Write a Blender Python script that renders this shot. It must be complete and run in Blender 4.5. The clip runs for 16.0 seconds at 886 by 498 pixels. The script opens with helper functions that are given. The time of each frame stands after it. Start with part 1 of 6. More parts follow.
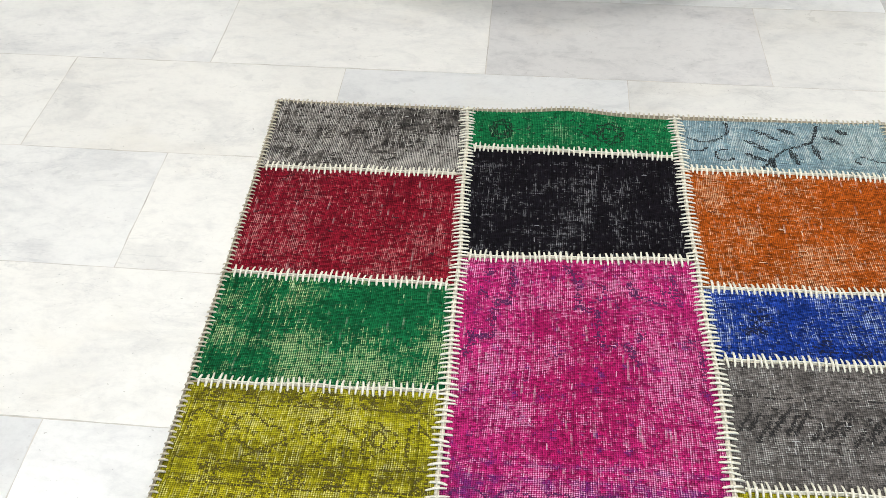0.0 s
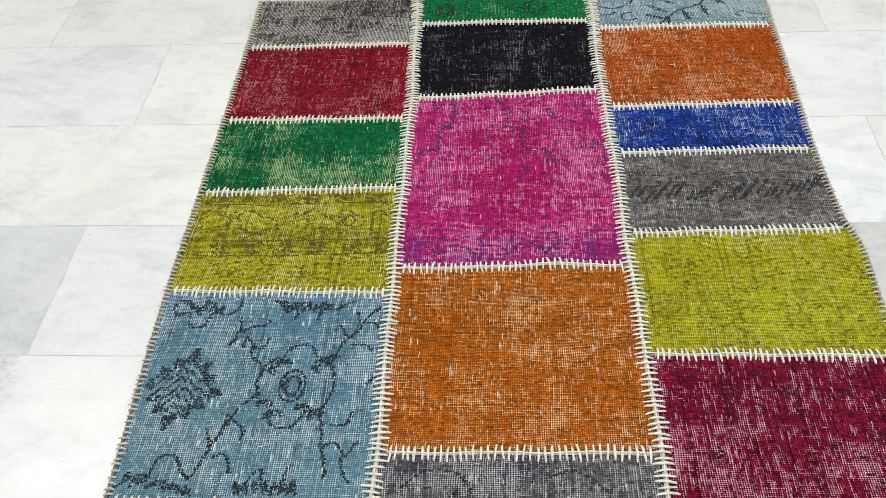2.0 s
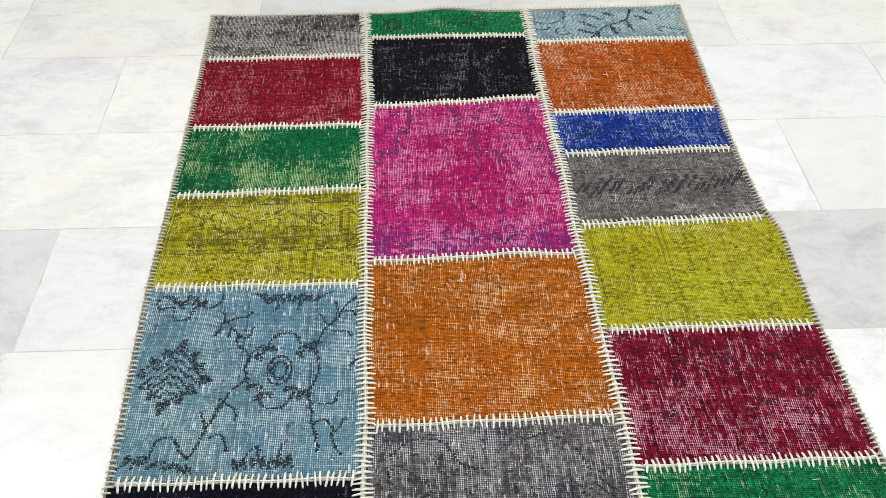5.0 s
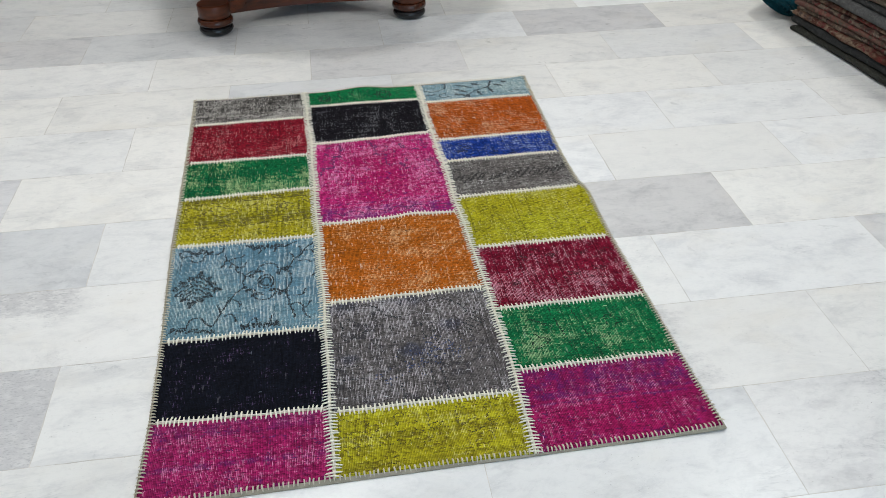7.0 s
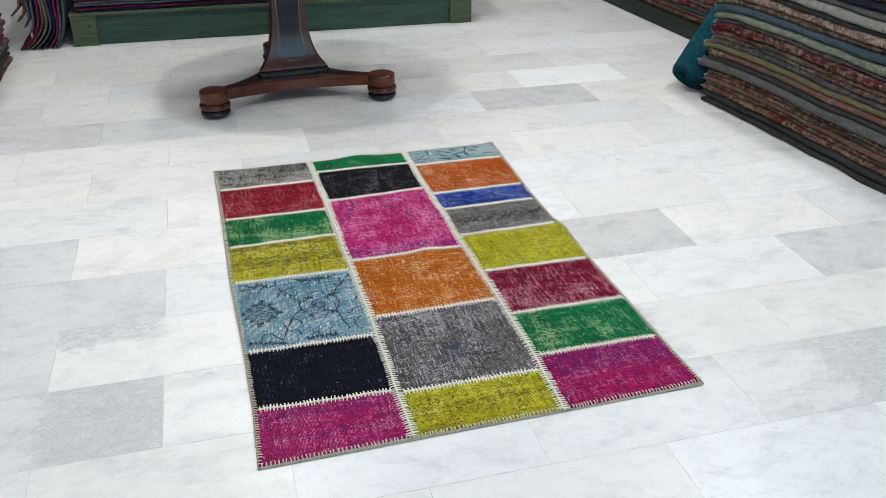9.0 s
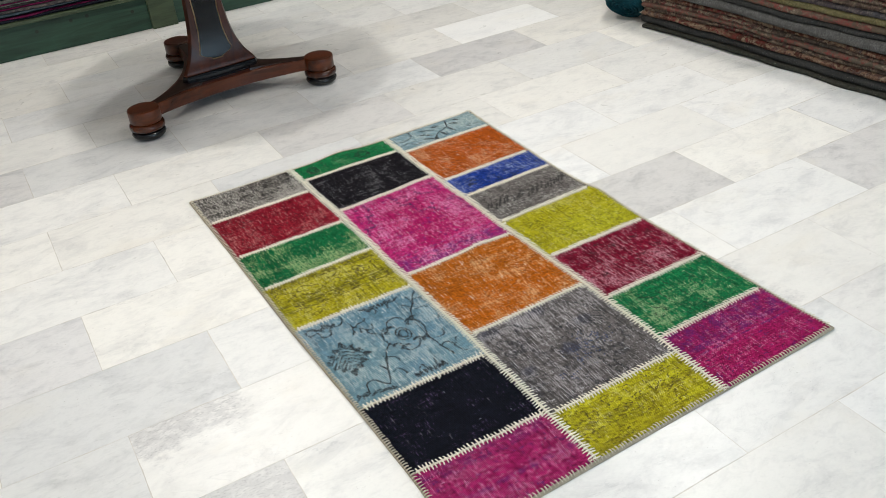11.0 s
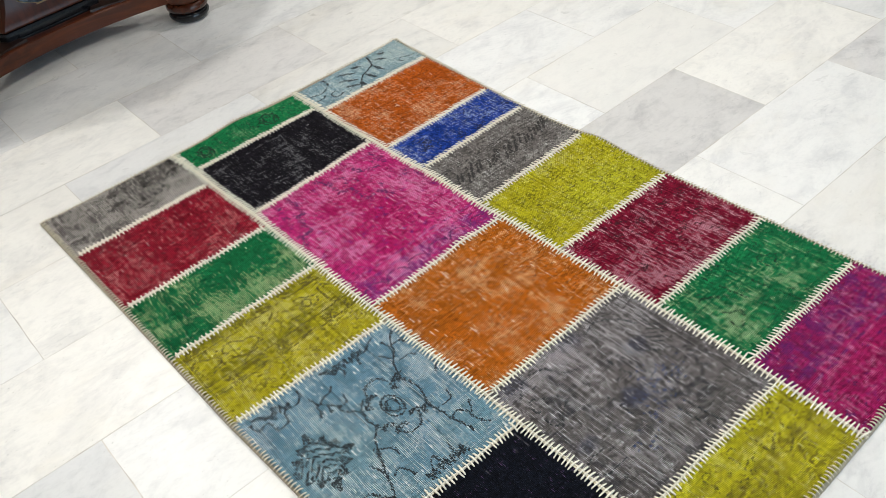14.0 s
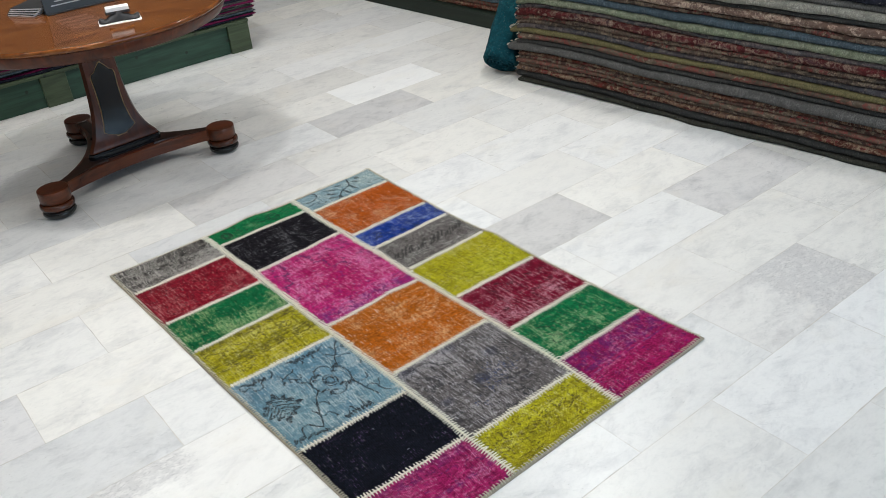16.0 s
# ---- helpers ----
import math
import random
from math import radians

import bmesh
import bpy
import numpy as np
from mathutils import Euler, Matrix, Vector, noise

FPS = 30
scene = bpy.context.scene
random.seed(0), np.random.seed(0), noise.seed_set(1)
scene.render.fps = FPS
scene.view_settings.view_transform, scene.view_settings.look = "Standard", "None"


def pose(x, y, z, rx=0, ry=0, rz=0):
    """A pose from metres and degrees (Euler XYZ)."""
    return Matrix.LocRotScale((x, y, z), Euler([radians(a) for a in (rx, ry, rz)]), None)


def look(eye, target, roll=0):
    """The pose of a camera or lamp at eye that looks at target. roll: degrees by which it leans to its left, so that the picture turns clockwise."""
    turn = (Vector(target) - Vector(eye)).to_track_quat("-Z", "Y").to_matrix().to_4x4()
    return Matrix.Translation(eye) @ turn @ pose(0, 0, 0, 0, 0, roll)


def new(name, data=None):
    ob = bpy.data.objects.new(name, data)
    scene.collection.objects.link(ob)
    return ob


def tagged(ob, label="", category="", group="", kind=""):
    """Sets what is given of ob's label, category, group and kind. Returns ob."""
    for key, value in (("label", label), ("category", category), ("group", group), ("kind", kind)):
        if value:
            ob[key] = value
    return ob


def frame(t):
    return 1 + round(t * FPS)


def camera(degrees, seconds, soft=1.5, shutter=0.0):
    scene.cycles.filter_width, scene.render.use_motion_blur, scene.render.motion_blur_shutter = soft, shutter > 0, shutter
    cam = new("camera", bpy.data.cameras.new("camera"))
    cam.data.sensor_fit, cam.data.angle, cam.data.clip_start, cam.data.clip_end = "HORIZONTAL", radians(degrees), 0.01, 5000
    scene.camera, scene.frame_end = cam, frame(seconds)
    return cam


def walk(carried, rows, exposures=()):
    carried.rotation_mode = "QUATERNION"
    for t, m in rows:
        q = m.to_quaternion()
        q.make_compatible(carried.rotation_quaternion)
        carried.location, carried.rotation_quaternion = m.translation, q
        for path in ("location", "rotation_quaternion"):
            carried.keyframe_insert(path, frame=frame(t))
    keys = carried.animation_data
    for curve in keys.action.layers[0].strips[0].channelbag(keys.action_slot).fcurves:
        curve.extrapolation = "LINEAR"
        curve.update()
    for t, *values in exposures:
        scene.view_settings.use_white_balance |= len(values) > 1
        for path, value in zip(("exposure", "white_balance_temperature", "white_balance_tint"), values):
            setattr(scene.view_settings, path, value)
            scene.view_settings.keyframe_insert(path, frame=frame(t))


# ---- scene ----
cam = camera(54.2, 16.0, 0.65)
PATH = [
    (0, (-0.079, 0.424, 1.102), (-0.229, 1.774, -0.366), -1.3),
    (0.5, (-0.067, 0.217, 1.134), (-0.131, 1.622, -0.288), -0.1),
    (1, (-0.047, 0.068, 1.164), (-0.079, 1.496, -0.235), -0.7),
    (1.5, (0.018, -0.004, 1.147), (-0.085, 1.402, -0.271), -2.9),
    (2, (0.045, -0.06, 1.119), (-0.109, 1.304, -0.337), -4.8),
    (2.5, (0.023, -0.078, 1.127), (-0.058, 1.265, -0.353), -3.4),
    (3, (-0.025, -0.1, 1.12), (-0.079, 1.212, -0.389), -2.0),
    (3.5, (-0.05, -0.099, 1.122), (-0.089, 1.207, -0.392), -1.3),
    (3.7, (-0.061, -0.102, 1.121), (-0.105, 1.197, -0.398), -1.3),
    (5.8, (-0.054, -0.422, 1.238), (0.059, 1.082, -0.075), 0.7),
    (6, (-0.026, -0.571, 1.256), (0.069, 0.96, -0.028), 0.3),
    (6.5, (-0.016, -0.87, 1.32), (0.125, 0.708, 0.099), 0.3),
    (7, (-0.088, -1.127, 1.339), (0.139, 0.497, 0.194), -0.7),
    (7.5, (-0.15, -1.41, 1.373), (0.001, 0.275, 0.305), -2.0),
    (8, (-0.174, -1.577, 1.401), (0.02, 0.134, 0.386), -0.9),
    (8.5, (-0.306, -1.601, 1.432), (0.04, 0.114, 0.464), 0.4),
    (8.7, (-0.393, -1.614, 1.438), (-0.001, 0.095, 0.475), 0.4),
    (10.8, (-1.01, -1.111, 1.537), (-0.234, 0.381, 0.453), -4.1),
    (11, (-1.064, -1.053, 1.523), (-0.283, 0.427, 0.427), -5.1),
    (11.5, (-1.08, -0.875, 1.497), (-0.266, 0.604, 0.424), -6.7),
    (12, (-1.021, -0.659, 1.491), (-0.126, 0.766, 0.41), -7.5),
    (12.5, (-0.981, -0.497, 1.462), (-0.013, 0.794, 0.28), -6.9),
    (13, (-0.92, -0.28, 1.42), (0.064, 0.884, 0.124), -6.8),
    (13.5, (-0.861, -0.208, 1.379), (0.061, 0.942, 0.027), -7.5),
    (14, (-0.811, -0.256, 1.348), (0.069, 0.95, 0.018), -7.9),
    (14.5, (-0.877, -0.44, 1.363), (0.035, 0.81, 0.096), -7.0),
    (15, (-1.016, -0.686, 1.427), (-0.056, 0.584, 0.216), -5.7),
    (15.5, (-1.102, -0.924, 1.576), (-0.102, 0.411, 0.472), -5.4),
    (16, (-1.211, -1.217, 1.686), (-0.201, 0.168, 0.656), -5.5),
]
walk(cam, [(t, look(eye, target, roll)) for t, eye, target, roll in PATH],
     [(0.0, 0.08, 6450, 10), (0.5, 0.06, 6400, 10), (1.0, -0.04, 6350, 10), (2.0, -0.04, 6330, 10), (3.0, 0.0, 6350, 10), (5.0, 0.07, 6400, 10), (6.0, 0.08, 6400, 10), (6.5, 0.02, 6300, 10), (7.0, -0.20, 6250, 10), (7.5, -0.05, 6250, 10),
      (8.0, 0.02, 6180, 10), (8.5, 0.0, 6140, 10), (10.0, 0.03, 6350, 10), (11.0, 0.01, 6620, 10), (14.0, 0.02, 6600, 10), (15.0, 0.0, 6500, 10), (16.0, -0.08, 6360, 10)])

# ---- world and light ----
world = bpy.data.worlds.new("sky")
scene.world = world
world.use_nodes = True
wn = world.node_tree.nodes
sky = wn.new("ShaderNodeTexSky")
sky.sky_type = "NISHITA"
sky.sun_disc = False
sky.sun_elevation = radians(40)
sky.sun_rotation = radians(200)
wn["Background"].inputs["Strength"].default_value = 0.12
world.node_tree.links.new(sky.outputs["Color"], wn["Background"].inputs["Color"])


def area_lamp(name, m, sx, sy, power, colour):
    data = bpy.data.lights.new(name, "AREA")
    data.shape, data.size, data.size_y = "RECTANGLE", sx, sy
    data.energy, data.color = power, colour
    ob = new(name, data)
    ob.matrix_world = m
    return ob


LAMP_POWER = 36.5
LAMPS = [(-0.32, 2.20, 0.82), (0.95, 0.25, 0.87), (-1.35, 0.15, 0.67), (2.25, 1.90, 0.98), (-2.30, 2.20, 0.55), (0.0, -1.8, 0.04), (-0.32, 3.75, 0.48), (1.2, 4.4, 0.50)]
for lx, ly, share in LAMPS:
    area_lamp("ceiling_lamp", pose(lx, ly, 3.16), 0.27, 0.27, LAMP_POWER * share, (1.0, 0.985, 0.935))
area_lamp("window_daylight", pose(1.0, -3.9, 1.28, 90, 0, 0), 3.3, 2.3, 82, (0.52, 0.76, 1.0))

# ---- materials ----


PX, PY = 0.0033, 0.0030  # pitch of warp and weft


class Nodes:
    """Short names for building a node material."""

    def __init__(self, name, rough=0.6):
        self.mat = bpy.data.materials.new(name)
        self.mat.use_nodes = True
        self.nt = self.mat.node_tree
        self.bsdf = self.nt.nodes["Principled BSDF"]
        self.bsdf.inputs["Roughness"].default_value = rough
        tc = self.nt.nodes.new("ShaderNodeTexCoord")
        self.obj = tc.outputs["Object"]

    def put(self, socket, value):
        if isinstance(value, bpy.types.NodeSocket):
            self.nt.links.new(value, socket)
        elif isinstance(value, (tuple, list)):
            socket.default_value = (*value, 1.0) if len(value) == 3 and len(socket.default_value) == 4 else value
        else:
            socket.default_value = value

    def math(self, op, a, b=0.0, c=0.0, clamp=False):
        n = self.nt.nodes.new("ShaderNodeMath")
        n.operation, n.use_clamp = op, clamp
        for s, v in zip(n.inputs, (a, b, c)):
            self.put(s, v)
        return n.outputs[0]

    def scale(self, vec, s, off=(0, 0, 0)):
        n = self.nt.nodes.new("ShaderNodeMapping")
        self.put(n.inputs["Vector"], vec)
        n.inputs["Scale"].default_value = s
        if isinstance(off, bpy.types.NodeSocket):
            self.put(n.inputs["Location"], off)
        else:
            n.inputs["Location"].default_value = off
        return n.outputs[0]

    def noise(self, vec, s, detail=2.0, rough=0.5, distort=0.0):
        n = self.nt.nodes.new("ShaderNodeTexNoise")
        self.put(n.inputs["Vector"], vec)
        n.inputs["Scale"].default_value = s
        n.inputs["Detail"].default_value = detail
        n.inputs["Roughness"].default_value = rough
        n.inputs["Distortion"].default_value = distort
        return n.outputs["Fac"]

    def edges(self, vec, s, randomness=1.0):
        n = self.nt.nodes.new("ShaderNodeTexVoronoi")
        n.feature = "DISTANCE_TO_EDGE"
        self.put(n.inputs["Vector"], vec)
        n.inputs["Scale"].default_value = s
        n.inputs["Randomness"].default_value = randomness
        return n.outputs["Distance"]

    def cells(self, vec, s):
        n = self.nt.nodes.new("ShaderNodeTexVoronoi")
        self.put(n.inputs["Vector"], vec)
        n.inputs["Scale"].default_value = s
        return n.outputs["Color"], n.outputs["Distance"]

    def snap(self, vec, step):
        n = self.nt.nodes.new("ShaderNodeVectorMath")
        n.operation = "SNAP"
        self.put(n.inputs[0], vec)
        n.inputs[1].default_value = (step, step, step)
        return n.outputs[0]

    def ramp(self, v, lo, hi, a=0.0, b=1.0):
        n = self.nt.nodes.new("ShaderNodeMapRange")
        n.interpolation_type = "SMOOTHSTEP"
        for s, x in zip((n.inputs["Value"], n.inputs["From Min"], n.inputs["From Max"], n.inputs["To Min"], n.inputs["To Max"]), (v, lo, hi, a, b)):
            self.put(s, x)
        return n.outputs["Result"]

    def mix(self, fac, a, b, mode="MIX"):
        n = self.nt.nodes.new("ShaderNodeMix")
        n.data_type, n.blend_type = "RGBA", mode
        self.put(n.inputs[0], fac)
        self.put(n.inputs[6], a)
        self.put(n.inputs[7], b)
        return n.outputs[2]

    def axes(self, vec):
        n = self.nt.nodes.new("ShaderNodeSeparateXYZ")
        self.put(n.inputs[0], vec)
        return n.outputs

    def random(self):
        return self.nt.nodes.new("ShaderNodeObjectInfo").outputs["Random"]

    def bump(self, height, strength, dist):
        n = self.nt.nodes.new("ShaderNodeBump")
        n.inputs["Strength"].default_value = strength
        n.inputs["Distance"].default_value = dist
        self.put(n.inputs["Height"], height)
        self.put(self.bsdf.inputs["Normal"], n.outputs["Normal"])

    def done(self, colour, rough=None, spec=None, sheen=None, coat=None):
        self.put(self.bsdf.inputs["Base Color"], colour)
        if rough is not None:
            self.put(self.bsdf.inputs["Roughness"], rough)
        if spec is not None:
            self.bsdf.inputs["Specular IOR Level"].default_value = spec
        if sheen is not None:
            self.bsdf.inputs["Sheen Weight"].default_value = sheen
        if coat is not None:
            self.bsdf.inputs["Coat Weight"].default_value = coat
            self.bsdf.inputs["Coat Roughness"].default_value = 0.08
        return self.mat


def worn_wool(name, main, dark, light, wear=0.5, darkness=0.3, motif="none", seed=0.0, zone=9.0, bands=(), dirt=0.52, along=0.6, run=48, worn=(), second=None, tints=(), scratched=0.15, ruled=0.0):
    """Overdyed, worn-down flat carpet: dyed wool, cotton warp and weft showing through, traces of an old motif.
    along: 0 for threads that show across the rug, 1 for threads that show down it. worn: (x, y, half width, half height, amount)
    of rubbed (or, below zero, well kept) places. second, tints: another dye and where it took."""
    n = Nodes(name, 0.95)
    x0, y0, _ = n.axes(n.obj)
    # threads that wander a little
    x = n.math("ADD", x0, n.math("MULTIPLY", n.math("SUBTRACT", n.noise(n.obj, 7, 2, 0.5), 0.5), 0.014))
    y = n.math("ADD", y0, n.math("MULTIPLY", n.math("SUBTRACT", n.noise(n.scale(n.obj, (1, 1, 1), (5.2, 1.7, 0)), 7, 2, 0.5), 0.5), 0.014))
    join = n.nt.nodes.new("ShaderNodeCombineXYZ")
    n.put(join.inputs[0], x)
    n.put(join.inputs[1], y)
    co = n.scale(join.outputs[0], (1, 1, 1), (seed * 1.7 * PX / 0.01, seed * 3.0 * PY / 0.01, 0))
    px, py, _ = n.axes(co)
    warp = n.math("SINE", n.math("MULTIPLY", px, 2 * math.pi / PX))
    weft = n.math("SINE", n.math("MULTIPLY", py, 2 * math.pi / PY))
    cell = n.nt.nodes.new("ShaderNodeVectorMath")
    cell.operation = "SNAP"
    n.put(cell.inputs[0], co)
    cell.inputs[1].default_value = (PX, PY, 1.0)
    cell = cell.outputs[0]

    def spots(places):
        """Soft-edged places with ragged rims."""
        total = None
        for cx, cy, rx, ry, amount in places:
            dx = n.math("DIVIDE", n.math("SUBTRACT", x0, cx), rx)
            dy = n.math("DIVIDE", n.math("SUBTRACT", y0, cy), ry)
            d = n.math("SQRT", n.math("ADD", n.math("MULTIPLY", dx, dx), n.math("MULTIPLY", dy, dy)))
            d = n.math("ADD", d, n.math("MULTIPLY", n.math("SUBTRACT", ragged, 0.5), 1.6))
            w = n.ramp(d, 1.35, 0.45, 0.0, amount * (0.80 if amount > 0 else 0.9))
            total = w if total is None else n.math("ADD", total, w)
        return total

    ragged = n.noise(n.scale(cell, (38, 30, 1)), 1.0, 3, 0.6)
    knot = n.noise(cell, 700, 0, 0.5)
    streak_v = n.noise(n.scale(cell, (170, run * 0.22, 1)), 1.0, 2, 0.6)
    streak_h = n.noise(n.scale(cell, (run * 0.26, 170, 1), (3, 8, 0)), 1.0, 2, 0.6)
    thread_v = n.noise(n.scale(cell, (430, run, 1)), 1.0, 1, 0.5)
    thread_h = n.noise(n.scale(cell, (run * 1.2, 430, 1)), 1.0, 1, 0.5)
    zones = n.math("ADD", n.math("MULTIPLY", n.noise(n.scale(co, (zone * 1.9, zone * 0.8, 1)), 1.0, 1.5, 0.5), 0.5), n.math("MULTIPLY", n.noise(n.scale(co, (zone * 0.8, zone * 2.6, 1), (3, 7, 0)), 1.0, 1.5, 0.5), 0.5))
    # the dye: a slow change of tone, then single threads that took it more or less
    tone = n.noise(n.scale(co, (1, 0.6, 1)), 20, 4, 0.6)
    base = n.mix(n.ramp(tone, 0.34, 0.66), tuple(min(1, c * 1.06) for c in main), tuple(c * 0.80 for c in main))
    if second:
        base = n.mix(n.math("MINIMUM", spots(tints), 0.95), base, second)
    lane = n.math("ADD", n.math("MULTIPLY", n.ramp(streak_v, 0.50, 0.34), 0.30 + 0.35 * along), n.math("MULTIPLY", n.ramp(streak_h, 0.50, 0.34), 0.60 - 0.30 * along))
    base = n.mix(n.math("MULTIPLY", lane, dirt, clamp=True), base, tuple(c * 0.30 for c in main))
    # soil between the threads, knot by knot and in short runs across
    short = n.noise(n.scale(cell, (75, 320, 1), (6, 2, 0)), 1.0, 2, 0.6)
    mottle = n.noise(n.scale(cell, (52, 85, 1), (8, 17, 0)), 1.0, 3, 0.65)
    base = n.mix(n.ramp(mottle, 0.49, 0.34, 0.0, min(0.9, dirt * 1.1)), base, tuple(c * 0.32 for c in main))
    # single dark threads that run far
    rule = n.math("MAXIMUM", n.math("MULTIPLY", n.ramp(n.noise(n.scale(cell, (240, 1.6, 1), (4, 4, 0)), 1.0, 1, 0.5), 0.36 + 0.05 * ruled, 0.29 + 0.05 * ruled), along), n.math("MULTIPLY", n.ramp(n.noise(n.scale(cell, (1.6, 240, 1), (9, 2, 0)), 1.0, 1, 0.5), 0.36 + 0.05 * ruled, 0.29 + 0.05 * ruled), 1.1 - along))
    base = n.mix(n.math("MULTIPLY", rule, 0.75), base, tuple(c * 0.18 for c in main))
    base = n.mix(n.ramp(short, 0.50, 0.34, 0.0, min(1.0, dirt * 1.25)), base, tuple(c * 0.16 for c in main))
    grime = n.noise(n.scale(cell, (110, 170, 1), (1, 14, 0)), 1.0, 2, 0.65)
    base = n.mix(n.ramp(grime, 0.47, 0.33, 0.0, min(0.95, dirt * 1.3)), base, tuple(c * 0.20 for c in main))
    base = n.mix(n.ramp(knot, 0.46, 0.26, 0.0, min(0.9, dirt)), base, tuple(c * 0.22 for c in main))
    if motif == "speckle":
        q = n.noise(n.scale(cell, (1.0, 1.5, 1)), 95, 2, 0.7)
        m = n.math("MULTIPLY", n.ramp(q, 0.51, 0.58), n.ramp(n.noise(co, 17, 3, 0.6), 0.38, 0.56))
    elif motif == "scroll":
        warped = n.nt.nodes.new("ShaderNodeVectorMath")
        warped.operation = "MULTIPLY_ADD"
        wob = n.nt.nodes.new("ShaderNodeTexNoise")
        n.put(wob.inputs["Vector"], cell)
        wob.inputs["Scale"].default_value = 16
        n.put(warped.inputs[0], wob.outputs["Color"])
        warped.inputs[1].default_value = (0.07, 0.07, 0)
        n.put(warped.inputs[2], cell)
        e = n.edges(warped.outputs[0], 19)
        m = n.math("MULTIPLY", n.ramp(e, 0.10, 0.05), n.ramp(n.noise(co, 11, 2, 0.5), 0.46, 0.58))
        m = n.math("MULTIPLY", m, n.ramp(knot, 0.35, 0.55, 0.15, 1.0))
    elif motif == "blotch":
        q = n.noise(n.scale(cell, (1.0, 1.5, 1)), 34, 3, 0.72)
        m = n.math("MULTIPLY", n.ramp(q, 0.46, 0.56), n.ramp(knot, 0.30, 0.5, 0.45, 1.0))
    elif motif == "patches":
        q = n.noise(n.scale(cell, (1.0, 1.4, 1)), 40, 3, 0.75)
        m = n.math("MULTIPLY", n.ramp(q, 0.55, 0.63), n.ramp(knot, 0.30, 0.5, 0.2, 1.0))
    else:
        m = n.math("MULTIPLY", n.ramp(n.noise(cell, 45, 3, 0.7), 0.56, 0.68), n.ramp(knot, 0.35, 0.55, 0.1, 1.0))
    for b0, b1, force in bands:
        rim = n.math("MULTIPLY", n.ramp(y0, b0 - 0.003, b0 + 0.003), n.ramp(y0, b1 + 0.003, b1 - 0.003))
        spread = n.math("MULTIPLY", n.ramp(n.noise(cell, 36, 3, 0.65), 0.40, 0.60, 0.1, 1.0), n.ramp(knot, 0.3, 0.55, 0.45, 1.0))
        m = n.math("MAXIMUM", m, n.math("MULTIPLY", n.math("MULTIPLY", rim, spread), force))
    base = n.mix(n.math("MULTIPLY", m, darkness), base, dark)
    # wear: the cotton shows through thread by thread along rubbed lanes
    rub = n.math("MULTIPLY_ADD", n.math("SUBTRACT", zones, 0.5), 2.7, wear - 0.61)
    if worn:
        rub = n.math("ADD", rub, spots(worn))
    rub = n.math("ADD", rub, n.math("MULTIPLY", n.math("SUBTRACT", knot, 0.5), 0.9))
    lanes = n.math("ADD", n.math("MULTIPLY", n.math("SUBTRACT", streak_v, 0.5), 0.9 + 1.3 * along), n.math("MULTIPLY", n.math("SUBTRACT", streak_h, 0.5), 2.1 - 1.3 * along))
    rub = n.math("ADD", rub, lanes)
    fleck = n.noise(n.scale(cell, (60 + 120 * along, 180 - 120 * along, 1), (9, 4, 0)), 1.0, 2, 0.65)
    rub = n.math("ADD", rub, n.math("MULTIPLY", n.math("SUBTRACT", fleck, 0.5), 1.8))
    clump = n.noise(n.scale(cell, (58, 70, 1), (2, 21, 0)), 1.0, 2, 0.6)
    rub = n.math("ADD", rub, n.math("MULTIPLY", n.math("SUBTRACT", clump, 0.5), 0.9))
    seen_v = n.ramp(n.math("MULTIPLY_ADD", n.math("SUBTRACT", thread_v, 0.55 - 0.08 * along), 2.4, rub), -0.10, 0.72)
    seen_h = n.ramp(n.math("MULTIPLY_ADD", n.math("SUBTRACT", thread_h, 0.48 + 0.12 * along), 2.4, rub), -0.10, 0.72)
    lines_v = n.math("MULTIPLY", n.math("MULTIPLY", seen_v, n.ramp(warp, -0.5, 0.6, 0.0, 1.0)), n.ramp(weft, -0.9, 0.3, 0.30, 1.1))
    # bared warp ends: thin pale scratches down the rug
    scratch = n.math("MULTIPLY", n.ramp(n.noise(n.scale(cell, (290, 17, 1), (7, 1, 0)), 1.0, 2, 0.5), 0.675 - 0.04 * wear, 0.715 - 0.04 * wear), n.ramp(clump, 0.40, 0.55, 0.2, 1.0))
    lines_h = n.math("MULTIPLY", n.math("MULTIPLY", seen_h, n.ramp(weft, -0.5, 0.6, 0.0, 1.0)), n.ramp(warp, -0.9, 0.3, 0.30, 1.1))
    amount = n.math("MAXIMUM", lines_v, n.math("MULTIPLY", lines_h, 0.9))
    amount = n.math("MULTIPLY", amount, min(0.95, 0.62 + wear * 0.36), clamp=True)
    col = n.mix(amount, base, light)
    col = n.mix(n.math("MULTIPLY", scratch, scratched), col, tuple(0.5 * c + 0.40 for c in light))
    shade = n.ramp(n.math("ADD", warp, weft), -1.6, 0.7, 0.46, 1.08)
    col = n.mix(1.0, col, shade, "MULTIPLY")
    n.bump(n.math("ADD", n.math("MULTIPLY", n.math("ADD", warp, weft), 0.3), n.math("ADD", tone, amount)), 0.6, 0.0014)
    return n.done(col, 0.95, 0.08, 0.0)


